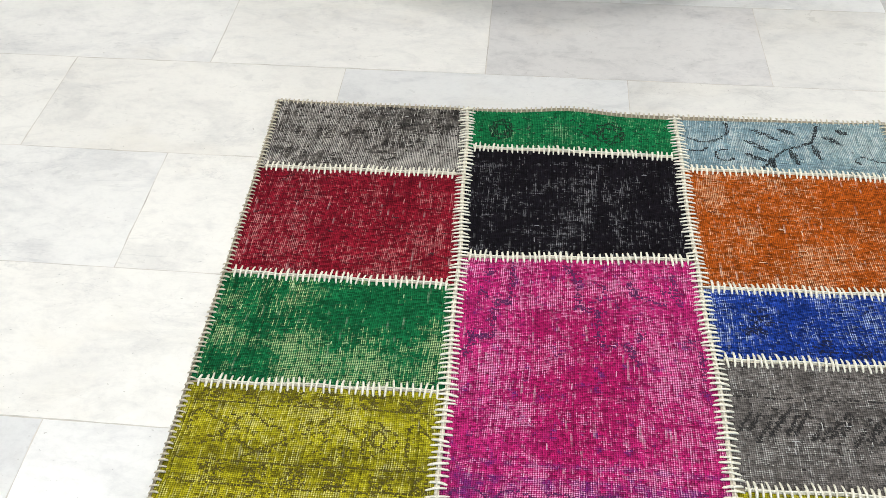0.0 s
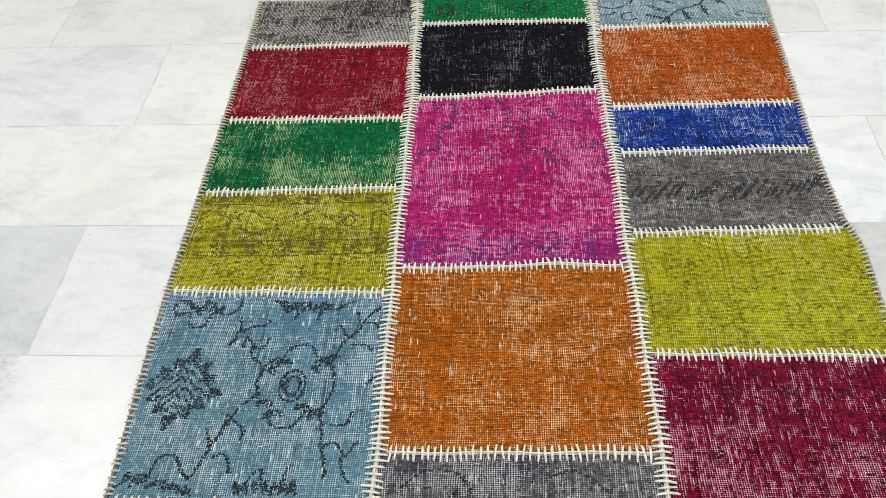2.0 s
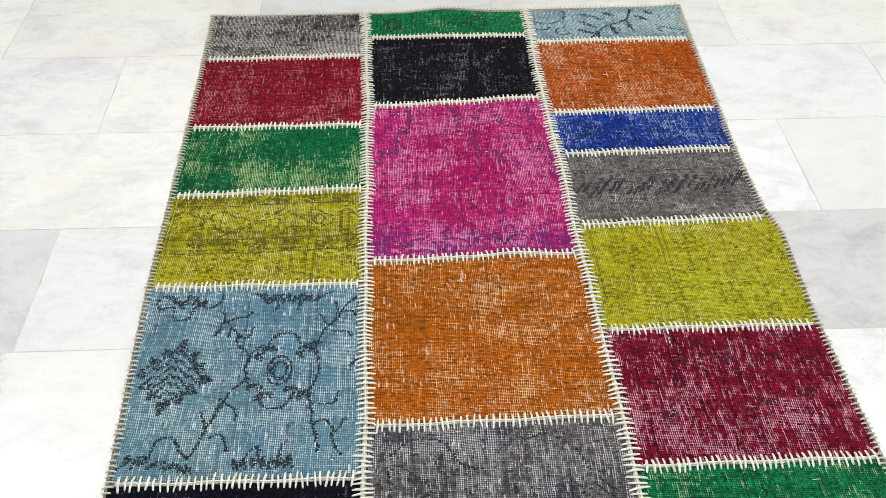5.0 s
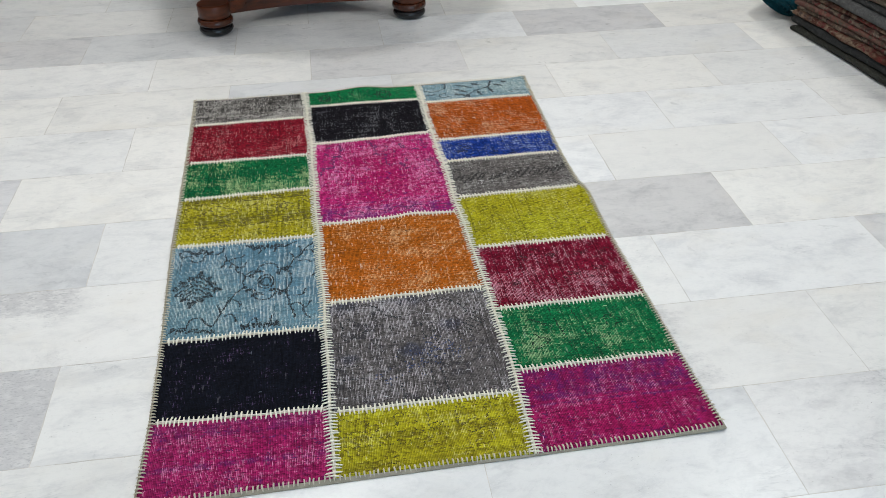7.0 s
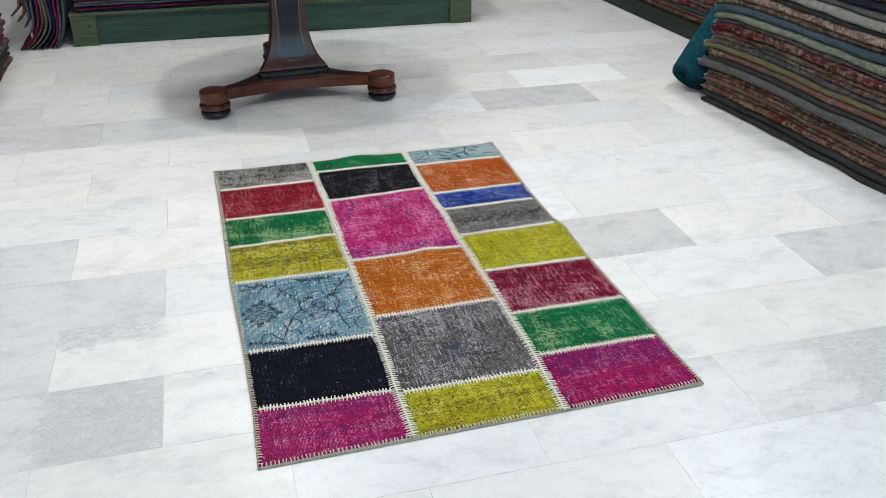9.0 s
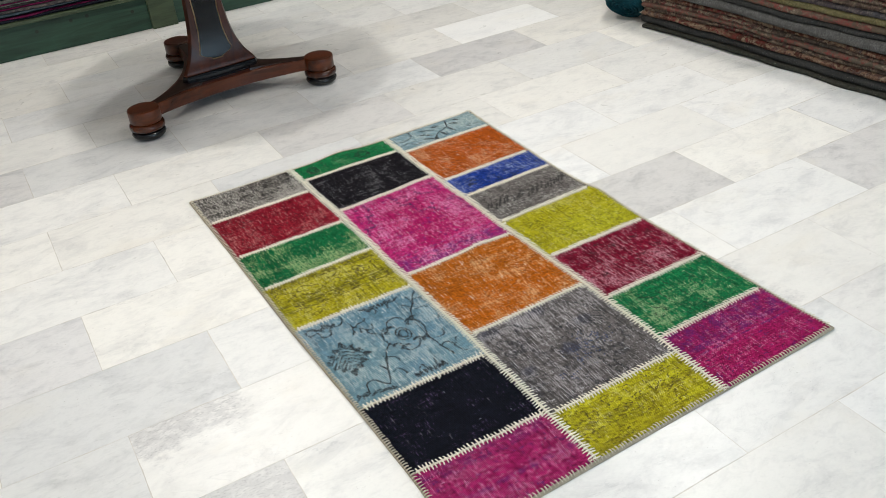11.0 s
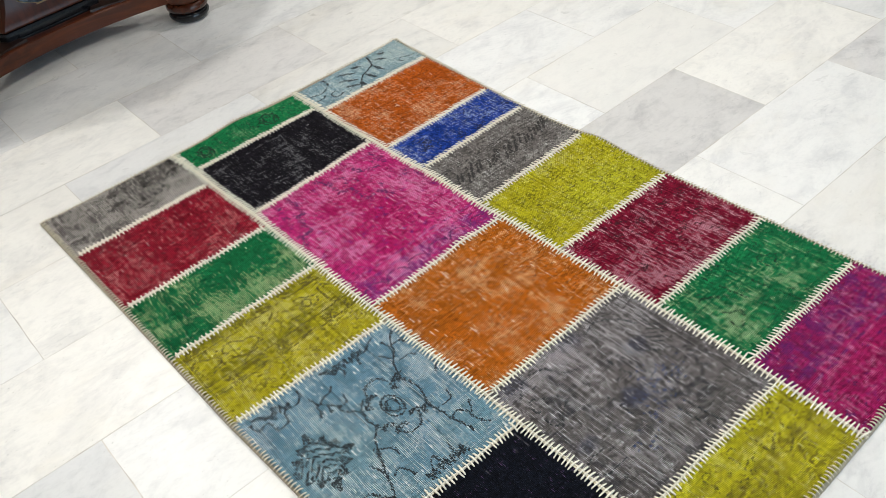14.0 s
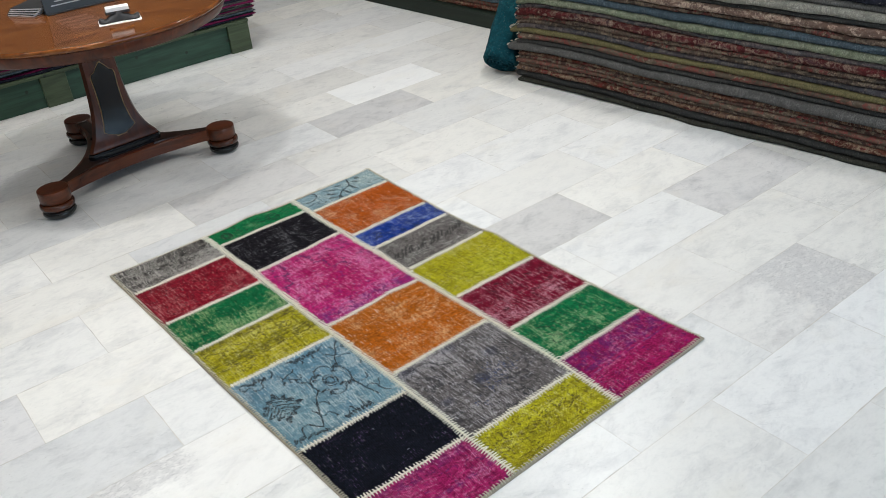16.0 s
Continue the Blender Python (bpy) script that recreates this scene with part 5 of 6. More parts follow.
# ---- loose threads and soiled knots on every patch ----
FRAMES = {}
for xl, xr, seams, names in COLUMNS:
    for a, b, nm in zip(seams, seams[1:], names):
        FRAMES[nm] = (xl, xr, min(a) - 0.012, max(b) + 0.012)
# patch: bared threads, their colour, soiled dashes, their colour
WORN = {
    "grey_fleck": (150, (0.55, 0.53, 0.50), 170, (0.020, 0.018, 0.016)), "crimson": (36, (0.62, 0.30, 0.28), 110, (0.035, 0.004, 0.008)), "green_left": (80, (0.50, 0.62, 0.36), 100, (0.003, 0.030, 0.014)),
    "olive_left": (60, (0.68, 0.66, 0.30), 150, (0.060, 0.050, 0.008)), "sky": (170, (0.68, 0.76, 0.76), 30, (0.030, 0.050, 0.065)), "navy": (24, (0.20, 0.22, 0.28), 0, (0.004, 0.004, 0.006)),
    "pink_left": (70, (0.75, 0.36, 0.55), 120, (0.090, 0.012, 0.100)), "green_top": (20, (0.30, 0.52, 0.30), 40, (0.003, 0.030, 0.014)), "black": (36, (0.26, 0.26, 0.28), 20, (0.004, 0.004, 0.006)),
    "pink_mid": (130, (0.86, 0.48, 0.66), 150, (0.140, 0.012, 0.110)), "orange_mid": (170, (0.82, 0.62, 0.42), 80, (0.130, 0.036, 0.006)), "grey_mid": (260, (0.60, 0.60, 0.62), 170, (0.020, 0.020, 0.026)),
    "olive_mid": (50, (0.70, 0.66, 0.28), 80, (0.060, 0.054, 0.008)), "ice": (80, (0.66, 0.74, 0.74), 40, (0.050, 0.080, 0.095)), "rust": (100, (0.80, 0.58, 0.40), 90, (0.110, 0.026, 0.006)),
    "cobalt": (26, (0.45, 0.54, 0.74), 70, (0.006, 0.010, 0.045)), "grey_right": (90, (0.52, 0.51, 0.50), 110, (0.024, 0.022, 0.022)), "olive_right": (40, (0.68, 0.64, 0.26), 140, (0.070, 0.062, 0.008)),
    "wine": (150, (0.66, 0.36, 0.40), 150, (0.028, 0.003, 0.008)), "green_right": (90, (0.52, 0.64, 0.40), 110, (0.003, 0.030, 0.014)), "pink_right": (80, (0.76, 0.38, 0.56), 130, (0.075, 0.010, 0.085)),
}
for nm, (bared, pale, soiled, deep) in WORN.items():
    bared, soiled = bared // 4, soiled // 3
    rng = random.Random("worn " + nm)
    xl, xr, y_hi, y_lo = FRAMES[nm]
    verts, faces = [], []
    for k in range(bared):
        y = rng.uniform(y_lo, y_hi)
        x = rng.uniform(along(xl, y) + 0.014, along(xr, y) - 0.014)
        if noise.noise(Vector((x * 9, y * 7, len(nm)))) < rng.uniform(-0.35, 0.25):
            continue
        ln, w = rng.uniform(0.002, 0.007), rng.uniform(0.0005, 0.0009)
        dx, dy = (rng.gauss(0, 0.06), 1.0) if rng.random() < 0.82 else (1.0, rng.gauss(0, 0.06))
        b = len(verts)
        for q, lift in ((-1, -0.0004), (-0.5, 0.0009), (0.5, 0.0009), (1, -0.0004)):
            px, py = x + dx * ln * q, y + dy * ln * q
            py = min(max(py, y_lo), y_hi)
            z = swell(px, py) + RUG_TOP + lift
            verts += [(px - dy * w, py + dx * w, z - 0.0004), (px, py, z + w), (px + dy * w, py - dx * w, z - 0.0004)]
        for r in range(3):
            faces += [(b + r * 3, b + r * 3 + 1, b + r * 3 + 4, b + r * 3 + 3), (b + r * 3 + 1, b + r * 3 + 2, b + r * 3 + 5, b + r * 3 + 4)]
    if faces:
        tagged(raw_part("lint", verts, faces, yarn("bared_" + nm + "_thread", pale), patches[nm], "pale bared threads"), kind="stuff")
    cells = set()
    for k in range(soiled):
        y = rng.uniform(y_lo, y_hi)
        x = rng.uniform(along(xl, y) + 0.014, along(xr, y) - 0.022)
        if noise.noise(Vector((x * 12, y * 12, 3 + len(nm)))) < rng.uniform(-0.3, 0.3):
            continue
        i, j = round(x / KNOT), round(y / KNOT)
        for m in range(rng.randint(1, 4)):
            cells.add((i + m, j + (rng.random() < 0.25)))
    if cells:
        verts, faces = knot_mesh(cells)
        tagged(raw_part("soil", verts, faces, yarn("soiled_" + nm + "_wool", deep), patches[nm], "dark soiled knots", False), kind="stuff")

# ---- pedestal table ----
TX, TY = -0.138, 2.781
table = thing("pedestal_table", "round polished mahogany pedestal table with black inlay standing on marble floor", "table", (TX, TY, 0))
FOOT_ANGLES = (94.2, 214.2, 334.2)
FOOT_R = 0.478
TOP_R, TOP_Z = 0.612, 0.760


def tri_outline(side, chamfer, turn=94.2):
    """Corners of an equilateral triangle with cut corners; corners point at the feet."""
    r = side / math.sqrt(3)
    pts = []
    for a in (turn, turn + 120, turn + 240):
        c = Vector((r * math.cos(radians(a)), r * math.sin(radians(a))))
        for s in (-1, 1):
            to = Vector((r * math.cos(radians(a + 120 * s)), r * math.sin(radians(a + 120 * s))))
            pts.append(c + (to - c).normalized() * chamfer)
    return [(p.x, p.y) for p in pts]


TOP_C = (0.030, 0.0)
top = part("tabletop", lathe([(0.02, TOP_Z - 0.020), (TOP_R - 0.004, TOP_Z - 0.020), (TOP_R - 0.0005, TOP_Z - 0.017), (TOP_R, TOP_Z - 0.010), (TOP_R - 0.001, TOP_Z - 0.004), (TOP_R - 0.005, TOP_Z), (0.02, TOP_Z)], 128, TOP_C), TOP_WOOD, table, "polished figured wood top", False)
part("rim", lathe([(TOP_R - 0.09, TOP_Z - 0.073), (TOP_R - 0.034, TOP_Z - 0.073), (TOP_R - 0.027, TOP_Z - 0.069), (TOP_R - 0.014, TOP_Z - 0.046), (TOP_R - 0.006, TOP_Z - 0.026), (TOP_R - 0.006, TOP_Z - 0.0205), (TOP_R - 0.09, TOP_Z - 0.0205)], 128, TOP_C), RIM_WOOD, table, "mahogany apron rim")
part("top_block", lathe([(0.16, TOP_Z - 0.082), (0.20, TOP_Z - 0.076), (0.20, TOP_Z - 0.021), (0.16, TOP_Z - 0.021)], 48), MAHOGANY, table)

PROFILE = [(0.150, 0.372), (0.158, 0.360), (0.170, 0.338), (0.193, 0.300), (0.230, 0.264), (0.265, 0.240), (0.320, 0.216), (0.400, 0.199), (0.500, 0.188), (0.600, 0.181), (0.684, 0.177)]


def pedestal_side(z):
    """Side of the pedestal's three-cornered section at height z, eased between the profile's stations."""
    zs, ws = [p[0] for p in PROFILE], [p[1] for p in PROFILE]
    return float(np.mean([np.interp(z + d, zs, ws) for d in (-0.018, -0.009, 0.0, 0.009, 0.018)]))


bm = bmesh.new()
rings = []
for z in np.concatenate([np.linspace(0.150, 0.34, 34), np.linspace(0.36, 0.684, 16)]):
    side = pedestal_side(z)
    rings.append([bm.verts.new((x, y, z)) for x, y in tri_outline(side, 0.020)])
for a, b in zip(rings, rings[1:]):
    for i in range(6):
        j = (i + 1) % 6
        bm.faces.new((a[i], a[j], b[j], b[i]))
bm.faces.new(rings[0][::-1])
bm.faces.new(rings[-1])
for e in bm.edges:
    e.smooth = abs(e.verts[0].co.z - e.verts[1].co.z) < 1e-6
pedestal = part("pedestal", bm, MAHOGANY_UP, table, "three-sided flared mahogany pedestal", True)


def face_point(k, u, z, proud):
    """A place on pedestal face k; u runs across it in metres."""
    side = pedestal_side(z)
    d = side / (2 * math.sqrt(3)) + proud
    a = radians(274.2 + 120 * k)
    return (d * math.cos(a) - u * math.sin(a), d * math.sin(a) + u * math.cos(a), z)


def inlay_half(z):
    """Half width of the black inlay at height z: a shield with shouldered ends."""
    zs = [0.196, 0.200, 0.208, 0.222, 0.250, 0.32, 0.40, 0.470, 0.486, 0.492, 0.512, 0.530]
    ws = [0.020, 0.026, 0.052, 0.074, 0.064, 0.053, 0.051, 0.054, 0.050, 0.034, 0.020, 0.003]
    return float(np.interp(z, zs, ws))


for k in range(3):
    for nm, mat, extra, proud in (("inlay_line", BRASS, 0.005, 0.0012), ("black_inlay", BLACK, 0.0, 0.0022)):
        bm = bmesh.new()
        rows = []
        for z in np.linspace(0.196 - extra, 0.530 + extra, 70):
            w = inlay_half(min(max(z, 0.196), 0.530)) + extra
            rows.append([bm.verts.new(face_point(k, u * w, z, proud)) for u in (-1, -0.5, 0, 0.5, 1)] )
        for a, b in zip(rows, rows[1:]):
            for i in range(4):
                bm.faces.new((a[i], a[i + 1], b[i + 1], b[i]))
        bmesh.ops.solidify(bm, geom=bm.faces[:], thickness=-0.002)
        for e in bm.edges:
            e.smooth = len(e.link_faces) != 2 or e.calc_face_angle(0.0) < 0.5
        part(nm, bm, mat, pedestal, "black lacquer shield panel" if mat is BLACK else "thin brass-coloured stringing", mat is BLACK)

part("plinth_moulding", prism(tri_outline(0.388, 0.030), 0.1235, 0.1505, 0.012), GLOSS_BLACK, table, "black stepped plinth")
part("plinth_moulding", prism(tri_outline(0.410, 0.034), 0.109, 0.1230, 0.003), GLOSS_BLACK, table, "black stepped plinth")


def base_outline(neck, dip):
    """Concave three-armed outline that runs from foot to foot."""
    pts = []
    for k, a in enumerate(FOOT_ANGLES):
        b = a + 120
        p = Vector((FOOT_R * math.cos(radians(a)), FOOT_R * math.sin(radians(a))))
        q = Vector((FOOT_R * math.cos(radians(b)), FOOT_R * math.sin(radians(b))))
        across = (q - p).normalized()
        out = Vector((math.cos(radians(a + 60)), math.sin(radians(a + 60))))
        start, end = p + across * neck * 0.55, q - across * neck * 0.55
        for s in np.linspace(0, 1, 17):
            pt = start.lerp(end, float(s))
            pull = math.sin(math.pi * s) ** 0.8 * dip
            pts.append(tuple(pt - out * pull))
    return pts


outline = base_outline(0.085, 0.088)
bm = bmesh.new()
arch = [0.012 * min(1.0, math.hypot(x, y) / 0.45) ** 2 for x, y in outline]
rims = []
for inset, z, lift in ((0.0, 0.058, 1.3), (0.0, 0.1100, 0.9), (0.004, 0.1130, 0.9)):
    rims.append([bm.verts.new((x * (1 - inset / max(0.1, math.hypot(x, y))), y * (1 - inset / max(0.1, math.hypot(x, y))), z + lift * h)) for (x, y), h in zip(outline, arch)])
for a, b in zip(rims, rims[1:]):
    for i in range(len(a)):
        j = (i + 1) % len(a)
        bm.faces.new((a[i], a[j], b[j], b[i]))
for ring, z in ((rims[0], 0.058), (rims[-1], 0.113)):
    c = bm.verts.new((0, 0, z))
    for i in range(len(ring)):
        bm.faces.new((ring[i], ring[(i + 1) % len(ring)], c))
part("base", bm, MAHOGANY, table, "concave three-armed mahogany base")
for a in FOOT_ANGLES:
    ca, sa = math.cos(radians(a)), math.sin(radians(a))
    # a dark sloping tongue on each arm
    bm = bmesh.new()
    pts = []
    for r, w, z in ((0.17, 0.068, 0.124), (0.22, 0.046, 0.1225), (0.30, 0.030, 0.1220), (0.40, 0.022, 0.1235), (0.43, 0.020, 0.1240)):
        pts.append([bm.verts.new((r * ca - u * sa, r * sa + u * ca, zz)) for u, zz in ((-w, 0.110), (-w * 0.94, z), (w * 0.94, z), (w, 0.110))])
    for p, q in zip(pts, pts[1:]):
        for i in range(3):
            bm.faces.new((p[i], p[i + 1], q[i + 1], q[i]))
    bm.faces.new(pts[0])
    bm.faces.new(pts[-1][::-1])
    part("arm_tongue", bm, DARK_WOOD, table, "black arm panel")
    c = (FOOT_R * ca, FOOT_R * sa)
    foot = part("foot", lathe([(0.055, 0.070), (0.063, 0.074), (0.0665, 0.079), (0.0665, 0.125), (0.0650, 0.1282), (0.061, 0.1300), (0.02, 0.1305)], 40, c), MAHOGANY, table, "round mahogany foot block", False)
    part("foot_ring", lathe([(0.05, 0.038), (0.066, 0.040), (0.0725, 0.046), (0.0745, 0.055), (0.0725, 0.064), (0.067, 0.070), (0.05, 0.072)], 40, c), RING_WOOD, foot, "turned mahogany ring", True)
    part("foot_pad", lathe([(0.044, 0.0), (0.058, 0.004), (0.068, 0.014), (0.0715, 0.023), (0.068, 0.032), (0.062, 0.038), (0.04, 0.040)], 40, c), GLOSS_BLACK, foot, "black turned bun foot", True)
for ob in table.children_recursive:
    if ob.name.split(".")[0] in ("tabletop", "rim", "foot"):
        for p in ob.data.polygons:
            p.use_smooth = abs(p.normal.z) < 0.9

# ---- things on the table ----
DARK_PLASTIC = plain("black_plastic", (0.012, 0.013, 0.016), 0.35)
IRON = plain("black_cast_iron", (0.018, 0.018, 0.020), 0.45, 0.4, 60)
holder = thing("card_holder", "black cast-iron card holder with a white card on white paper", "card holder", (TX + 0.056, TY - 0.352, TOP_Z), turn=-16)
part("paper", box(-0.085, 0.085, -0.048, 0.048, 0.0002, 0.0016, 0), PAPER, holder, "white paper slip")
bm = bmesh.new()
rows = []
for u in np.linspace(-1, 1, 21):
    w = 0.030 * (0.55 + 0.45 * abs(u) ** 1.5) * (1 - 0.75 * abs(u) ** 8)
    h = 0.014 + 0.026 * math.exp(-(u / 0.35) ** 2) + 0.004 * math.cos(u * 14)
    rows.append([bm.verts.new((u * 0.082, 1.2 * w * math.cos(a), 0.002 + 1.1 * h * max(0.0, math.sin(a)))) for a in np.linspace(0, math.pi, 9)])
for a, b in zip(rows, rows[1:]):
    for i in range(8):
        bm.faces.new((a[i], a[i + 1], b[i + 1], b[i]))
    bm.faces.new((a[0], b[0], b[8], a[8]))
bm.faces.new(rows[0])
bm.faces.new(rows[-1][::-1])
part("ornate_stand", bm, IRON, holder, "ornate black cast-iron stand", True)
part("card_pack", box(-0.046, 0.046, -0.012, 0.030, 0.042, 0.058, 0.002), PAPER, holder, "pack of white cards")
part("cradle", box(-0.050, 0.050, -0.008, 0.026, 0.030, 0.0418, 0.004), IRON, holder)

stand = thing("brochure_stand", "black upright brochure stand on the table", "display stand", (TX + 0.02, TY + 0.025, TOP_Z), turn=-1.5)
bm = box(-0.15, 0.17, -0.006, 0.006, 0.0, 0.24, 0.003)
bmesh.ops.rotate(bm, cent=(0, 0, 0), matrix=Matrix.Rotation(radians(-12), 3, "X"), verts=bm.verts)
part("panel", bm, DARK_PLASTIC, stand, "black glossy panel")
part("foot_rail", box(-0.15, 0.17, -0.022, 0.05, 0.0, 0.006, 0.002), DARK_PLASTIC, stand)
for k in range(4):
    bm = box(-0.12 + 0.02 * k, 0.02 + 0.025 * k, -0.0082, -0.0066, 0.030 + 0.016 * k, 0.035 + 0.016 * k, 0)
    bmesh.ops.rotate(bm, cent=(0, 0, 0), matrix=Matrix.Rotation(radians(-12), 3, "X"), verts=bm.verts)
    part("text_bar", bm, plain("grey_print", (0.3, 0.3, 0.32), 0.5), stand)
COVER = plain("dark_magazine_cover", (0.012, 0.012, 0.014), 0.8)
for k in range(4):
    mag = thing("magazine", "thin magazine lying in a pile on the table", "magazine", (TX - 0.120 + 0.004 * k, TY + 0.170, TOP_Z + 0.0085 * k), "magazines on the table", turn=-62 + 4 * k)
    part("pages", box(-0.074, 0.074, -0.105, 0.105, 0.001, 0.0070, 0), PAPER, mag, "white page block")
    part("cover", box(-0.076, 0.076, -0.107, 0.107, 0.0071, 0.0083, 0), COVER, mag)

# ---- green platforms ----


def platform(name, label, at, turn, length, depth, height, posts, post_w, board, post_mat, thick=0.022, inset=0.012):
    """A low painted timber platform; x runs along its front, y into it."""
    ob = thing(name, label, "platform", at, turn=turn)
    part("front_board", box(0.0, length, inset, inset + thick, 0.0, height, 0.003), board, ob, "green painted board with knots")
    part("back_board", box(0.0, length, depth - thick, depth, 0.0, height, 0.003), board, ob)
    for x in posts:
        part("post", box(x, x + post_w, -0.010, 0.0118, 0.0, height, 0.004), post_mat, ob, "paler green upright")
    part("top_plank", box(-0.004, length + 0.006, -0.012, depth, height + 0.0005, height + 0.0185, 0.003), post_mat, ob)
    return ob


platform("rug_platform", "low green painted timber platform with rugs on it", (-1.31, 3.958, 0), -0.6, 2.48, 1.0, 0.178, (0.0, 1.165, 2.335), 0.145, GREEN, GREEN_PALE)
platform("rug_platform", "low dark green timber platform along the shop side", (2.188, 5.50, 0), -85.8, 3.35, 1.0, 0.085, (), 0.1, GREEN_DARK, GREEN_DARK, 0.022, 0.0)

# ---- piles of rugs ----
KIND = {
    "charcoal": pile_wool("charcoal_pile", (0.060, 0.060, 0.059), (0.038, 0.038, 0.038), (0.072, 0.071, 0.065), 0.3),
    "grey": pile_wool("grey_pile", (0.150, 0.146, 0.142), (0.112, 0.111, 0.107), (0.175, 0.170, 0.162), 0.35),
    "olive_grey": pile_wool("olive_grey_pile", (0.060, 0.060, 0.049), (0.035, 0.035, 0.031), (0.076, 0.070, 0.056), 0.4),
    "rust": pile_wool("rust_patterned_pile", (0.165, 0.060, 0.040), (0.29, 0.22, 0.155), (0.070, 0.058, 0.058), 1.0),
    "beige_red": pile_wool("beige_red_patterned_pile", (0.27, 0.21, 0.155), (0.20, 0.030, 0.032), (0.13, 0.090, 0.075), 1.0),
    "brown": pile_wool("brown_patterned_pile", (0.115, 0.082, 0.066), (0.25, 0.195, 0.145), (0.14, 0.060, 0.050), 0.9),
    "wine": pile_wool("wine_patterned_pile", (0.150, 0.030, 0.032), (0.30, 0.225, 0.175), (0.060, 0.045, 0.050), 1.0),
    "olive": pile_wool("olive_pile", (0.208, 0.180, 0.085), (0.154, 0.131, 0.067), (0.226, 0.190, 0.108), 0.35),
    "slate": pile_wool("slate_violet_pile", (0.098, 0.094, 0.105), (0.187, 0.154, 0.135), (0.122, 0.079, 0.084), 0.7),
    "sage": pile_wool("sage_green_pile", (0.26, 0.30, 0.205), (0.35, 0.35, 0.27), (0.159, 0.155, 0.117), 0.5),
    "teal": pile_wool("teal_pile", (0.012, 0.094, 0.124), (0.007, 0.051, 0.069), (0.032, 0.150, 0.180), 0.6),
    "blue": pile_wool("dusty_blue_pile", (0.076, 0.114, 0.146), (0.115, 0.138, 0.158), (0.098, 0.132, 0.154), 0.4),
    "pink": pile_wool("dusty_pink_pile", (0.37, 0.235, 0.185), (0.50, 0.40, 0.32), (0.192, 0.084, 0.072), 1.0),
    "ivory": pile_wool("ivory_grey_pile", (0.40, 0.39, 0.34), (0.29, 0.28, 0.25), (0.34, 0.34, 0.30), 0.5),
    "magenta": pile_wool("magenta_pile", (0.232, 0.017, 0.091), (0.151, 0.010, 0.060), (0.182, 0.031, 0.091), 0.3),
    "navy": pile_wool("navy_pile", (0.022, 0.024, 0.041), (0.015, 0.017, 0.025), (0.041, 0.041, 0.050), 0.3),
}


def folded_rug(length, depth, thick, seed, group_seed, plies=1, droop=0.0):
    """A rug folded over: rounded fold at the front (y = 0), running along x from 0 to length; a part for each ply. z from 0."""
    meshes = []
    h = thick / plies
    for p in range(plies):
        bm = bmesh.new()
        steps = max(10, int(length / 0.030))
        xs = [0.0, 0.002, 0.006, 0.013, 0.021] + list(np.linspace(0.032, length - 0.032, steps)) + [length - 0.021, length - 0.013, length - 0.006, length - 0.002, length]
        rows = []
        for x in xs:
            n1 = noise.noise(Vector((x * 2.1, seed * 3.7, p * 0.4)))
            n2 = noise.noise(Vector((x * 7.0, seed * 5.1 + 9, p * 1.3)))
            push = 0.014 * n1 + 0.008 * n2 + 0.003 * noise.noise(Vector((x * 19, seed * 2.3, 4.0)))
            lift = 0.0022 * n2 + 0.010 * noise.noise(Vector((x * 1.3, group_seed, 0.0))) + 0.004 * noise.noise(Vector((x * 3.1, group_seed + seed * 0.35, 2.0)))
            lift -= (0.004 + droop) * math.exp(-x / 0.07) + 0.004 * math.exp(-(length - x) / 0.05)
            edge = min(x, length - x) / 0.024
            round_end = 1.0 if edge >= 1 else 0.58 + 0.42 * math.sqrt(max(0.0, 1 - (1 - edge) ** 2))
            round_end += 0.12 * math.exp(-(((min(x, length - x) - 0.030) / 0.022) ** 2))
            prof = []
            hh = h * 0.5 * round_end
            for a in np.linspace(-90, 90, 9):
                ca, sa = math.cos(radians(a)), math.sin(radians(a))
                prof.append((push + hh * 1.15 * (1 - ca), h * (p + 0.5) + hh * 0.97 * sa + lift))
            pts = [(x, depth, prof[0][1])] + [(x, y, z) for y, z in prof] + [(x, depth, prof[-1][1])]
            rows.append([bm.verts.new(v) for v in pts])
        for a, b in zip(rows, rows[1:]):
            for k in range(len(a) - 1):
                bm.faces.new((a[k], b[k], b[k + 1], a[k + 1]))
            bm.faces.new((a[-1], b[-1], b[0], a[0]))
        bm.faces.new(rows[0])
        bm.faces.new(rows[-1][::-1])
        meshes.append(bm)
    return meshes


def fringe_mesh(depth, z0, z1, x, out):
    """Short cotton threads at the end of a rug."""
    verts, faces = [], []
    for k in range(int(depth / 0.004)):
        y = 0.006 + k * 0.004 + random.uniform(-0.001, 0.001)
        z = random.uniform(z0, z1)
        b = len(verts)
        ln = random.uniform(0.006, 0.018) * out
        dz = -random.uniform(0.001, 0.008)
        for s, w in ((0.0, 0.0026), (0.6, 0.0020), (1.0, 0.0008)):
            px, pz = x + ln * s, z + dz * s * s
            verts += [(px, y - w, pz), (px, y, pz + w), (px, y + w, pz), (px, y, pz - w)]
        for r in range(2):
            for i in range(4):
                j = (i + 1) % 4
                faces.append((b + r * 4 + i, b + r * 4 + j, b + r * 4 + 4 + j, b + r * 4 + 4 + i))
        faces.append((b + 8, b + 9, b + 10, b + 11))
    return verts, faces


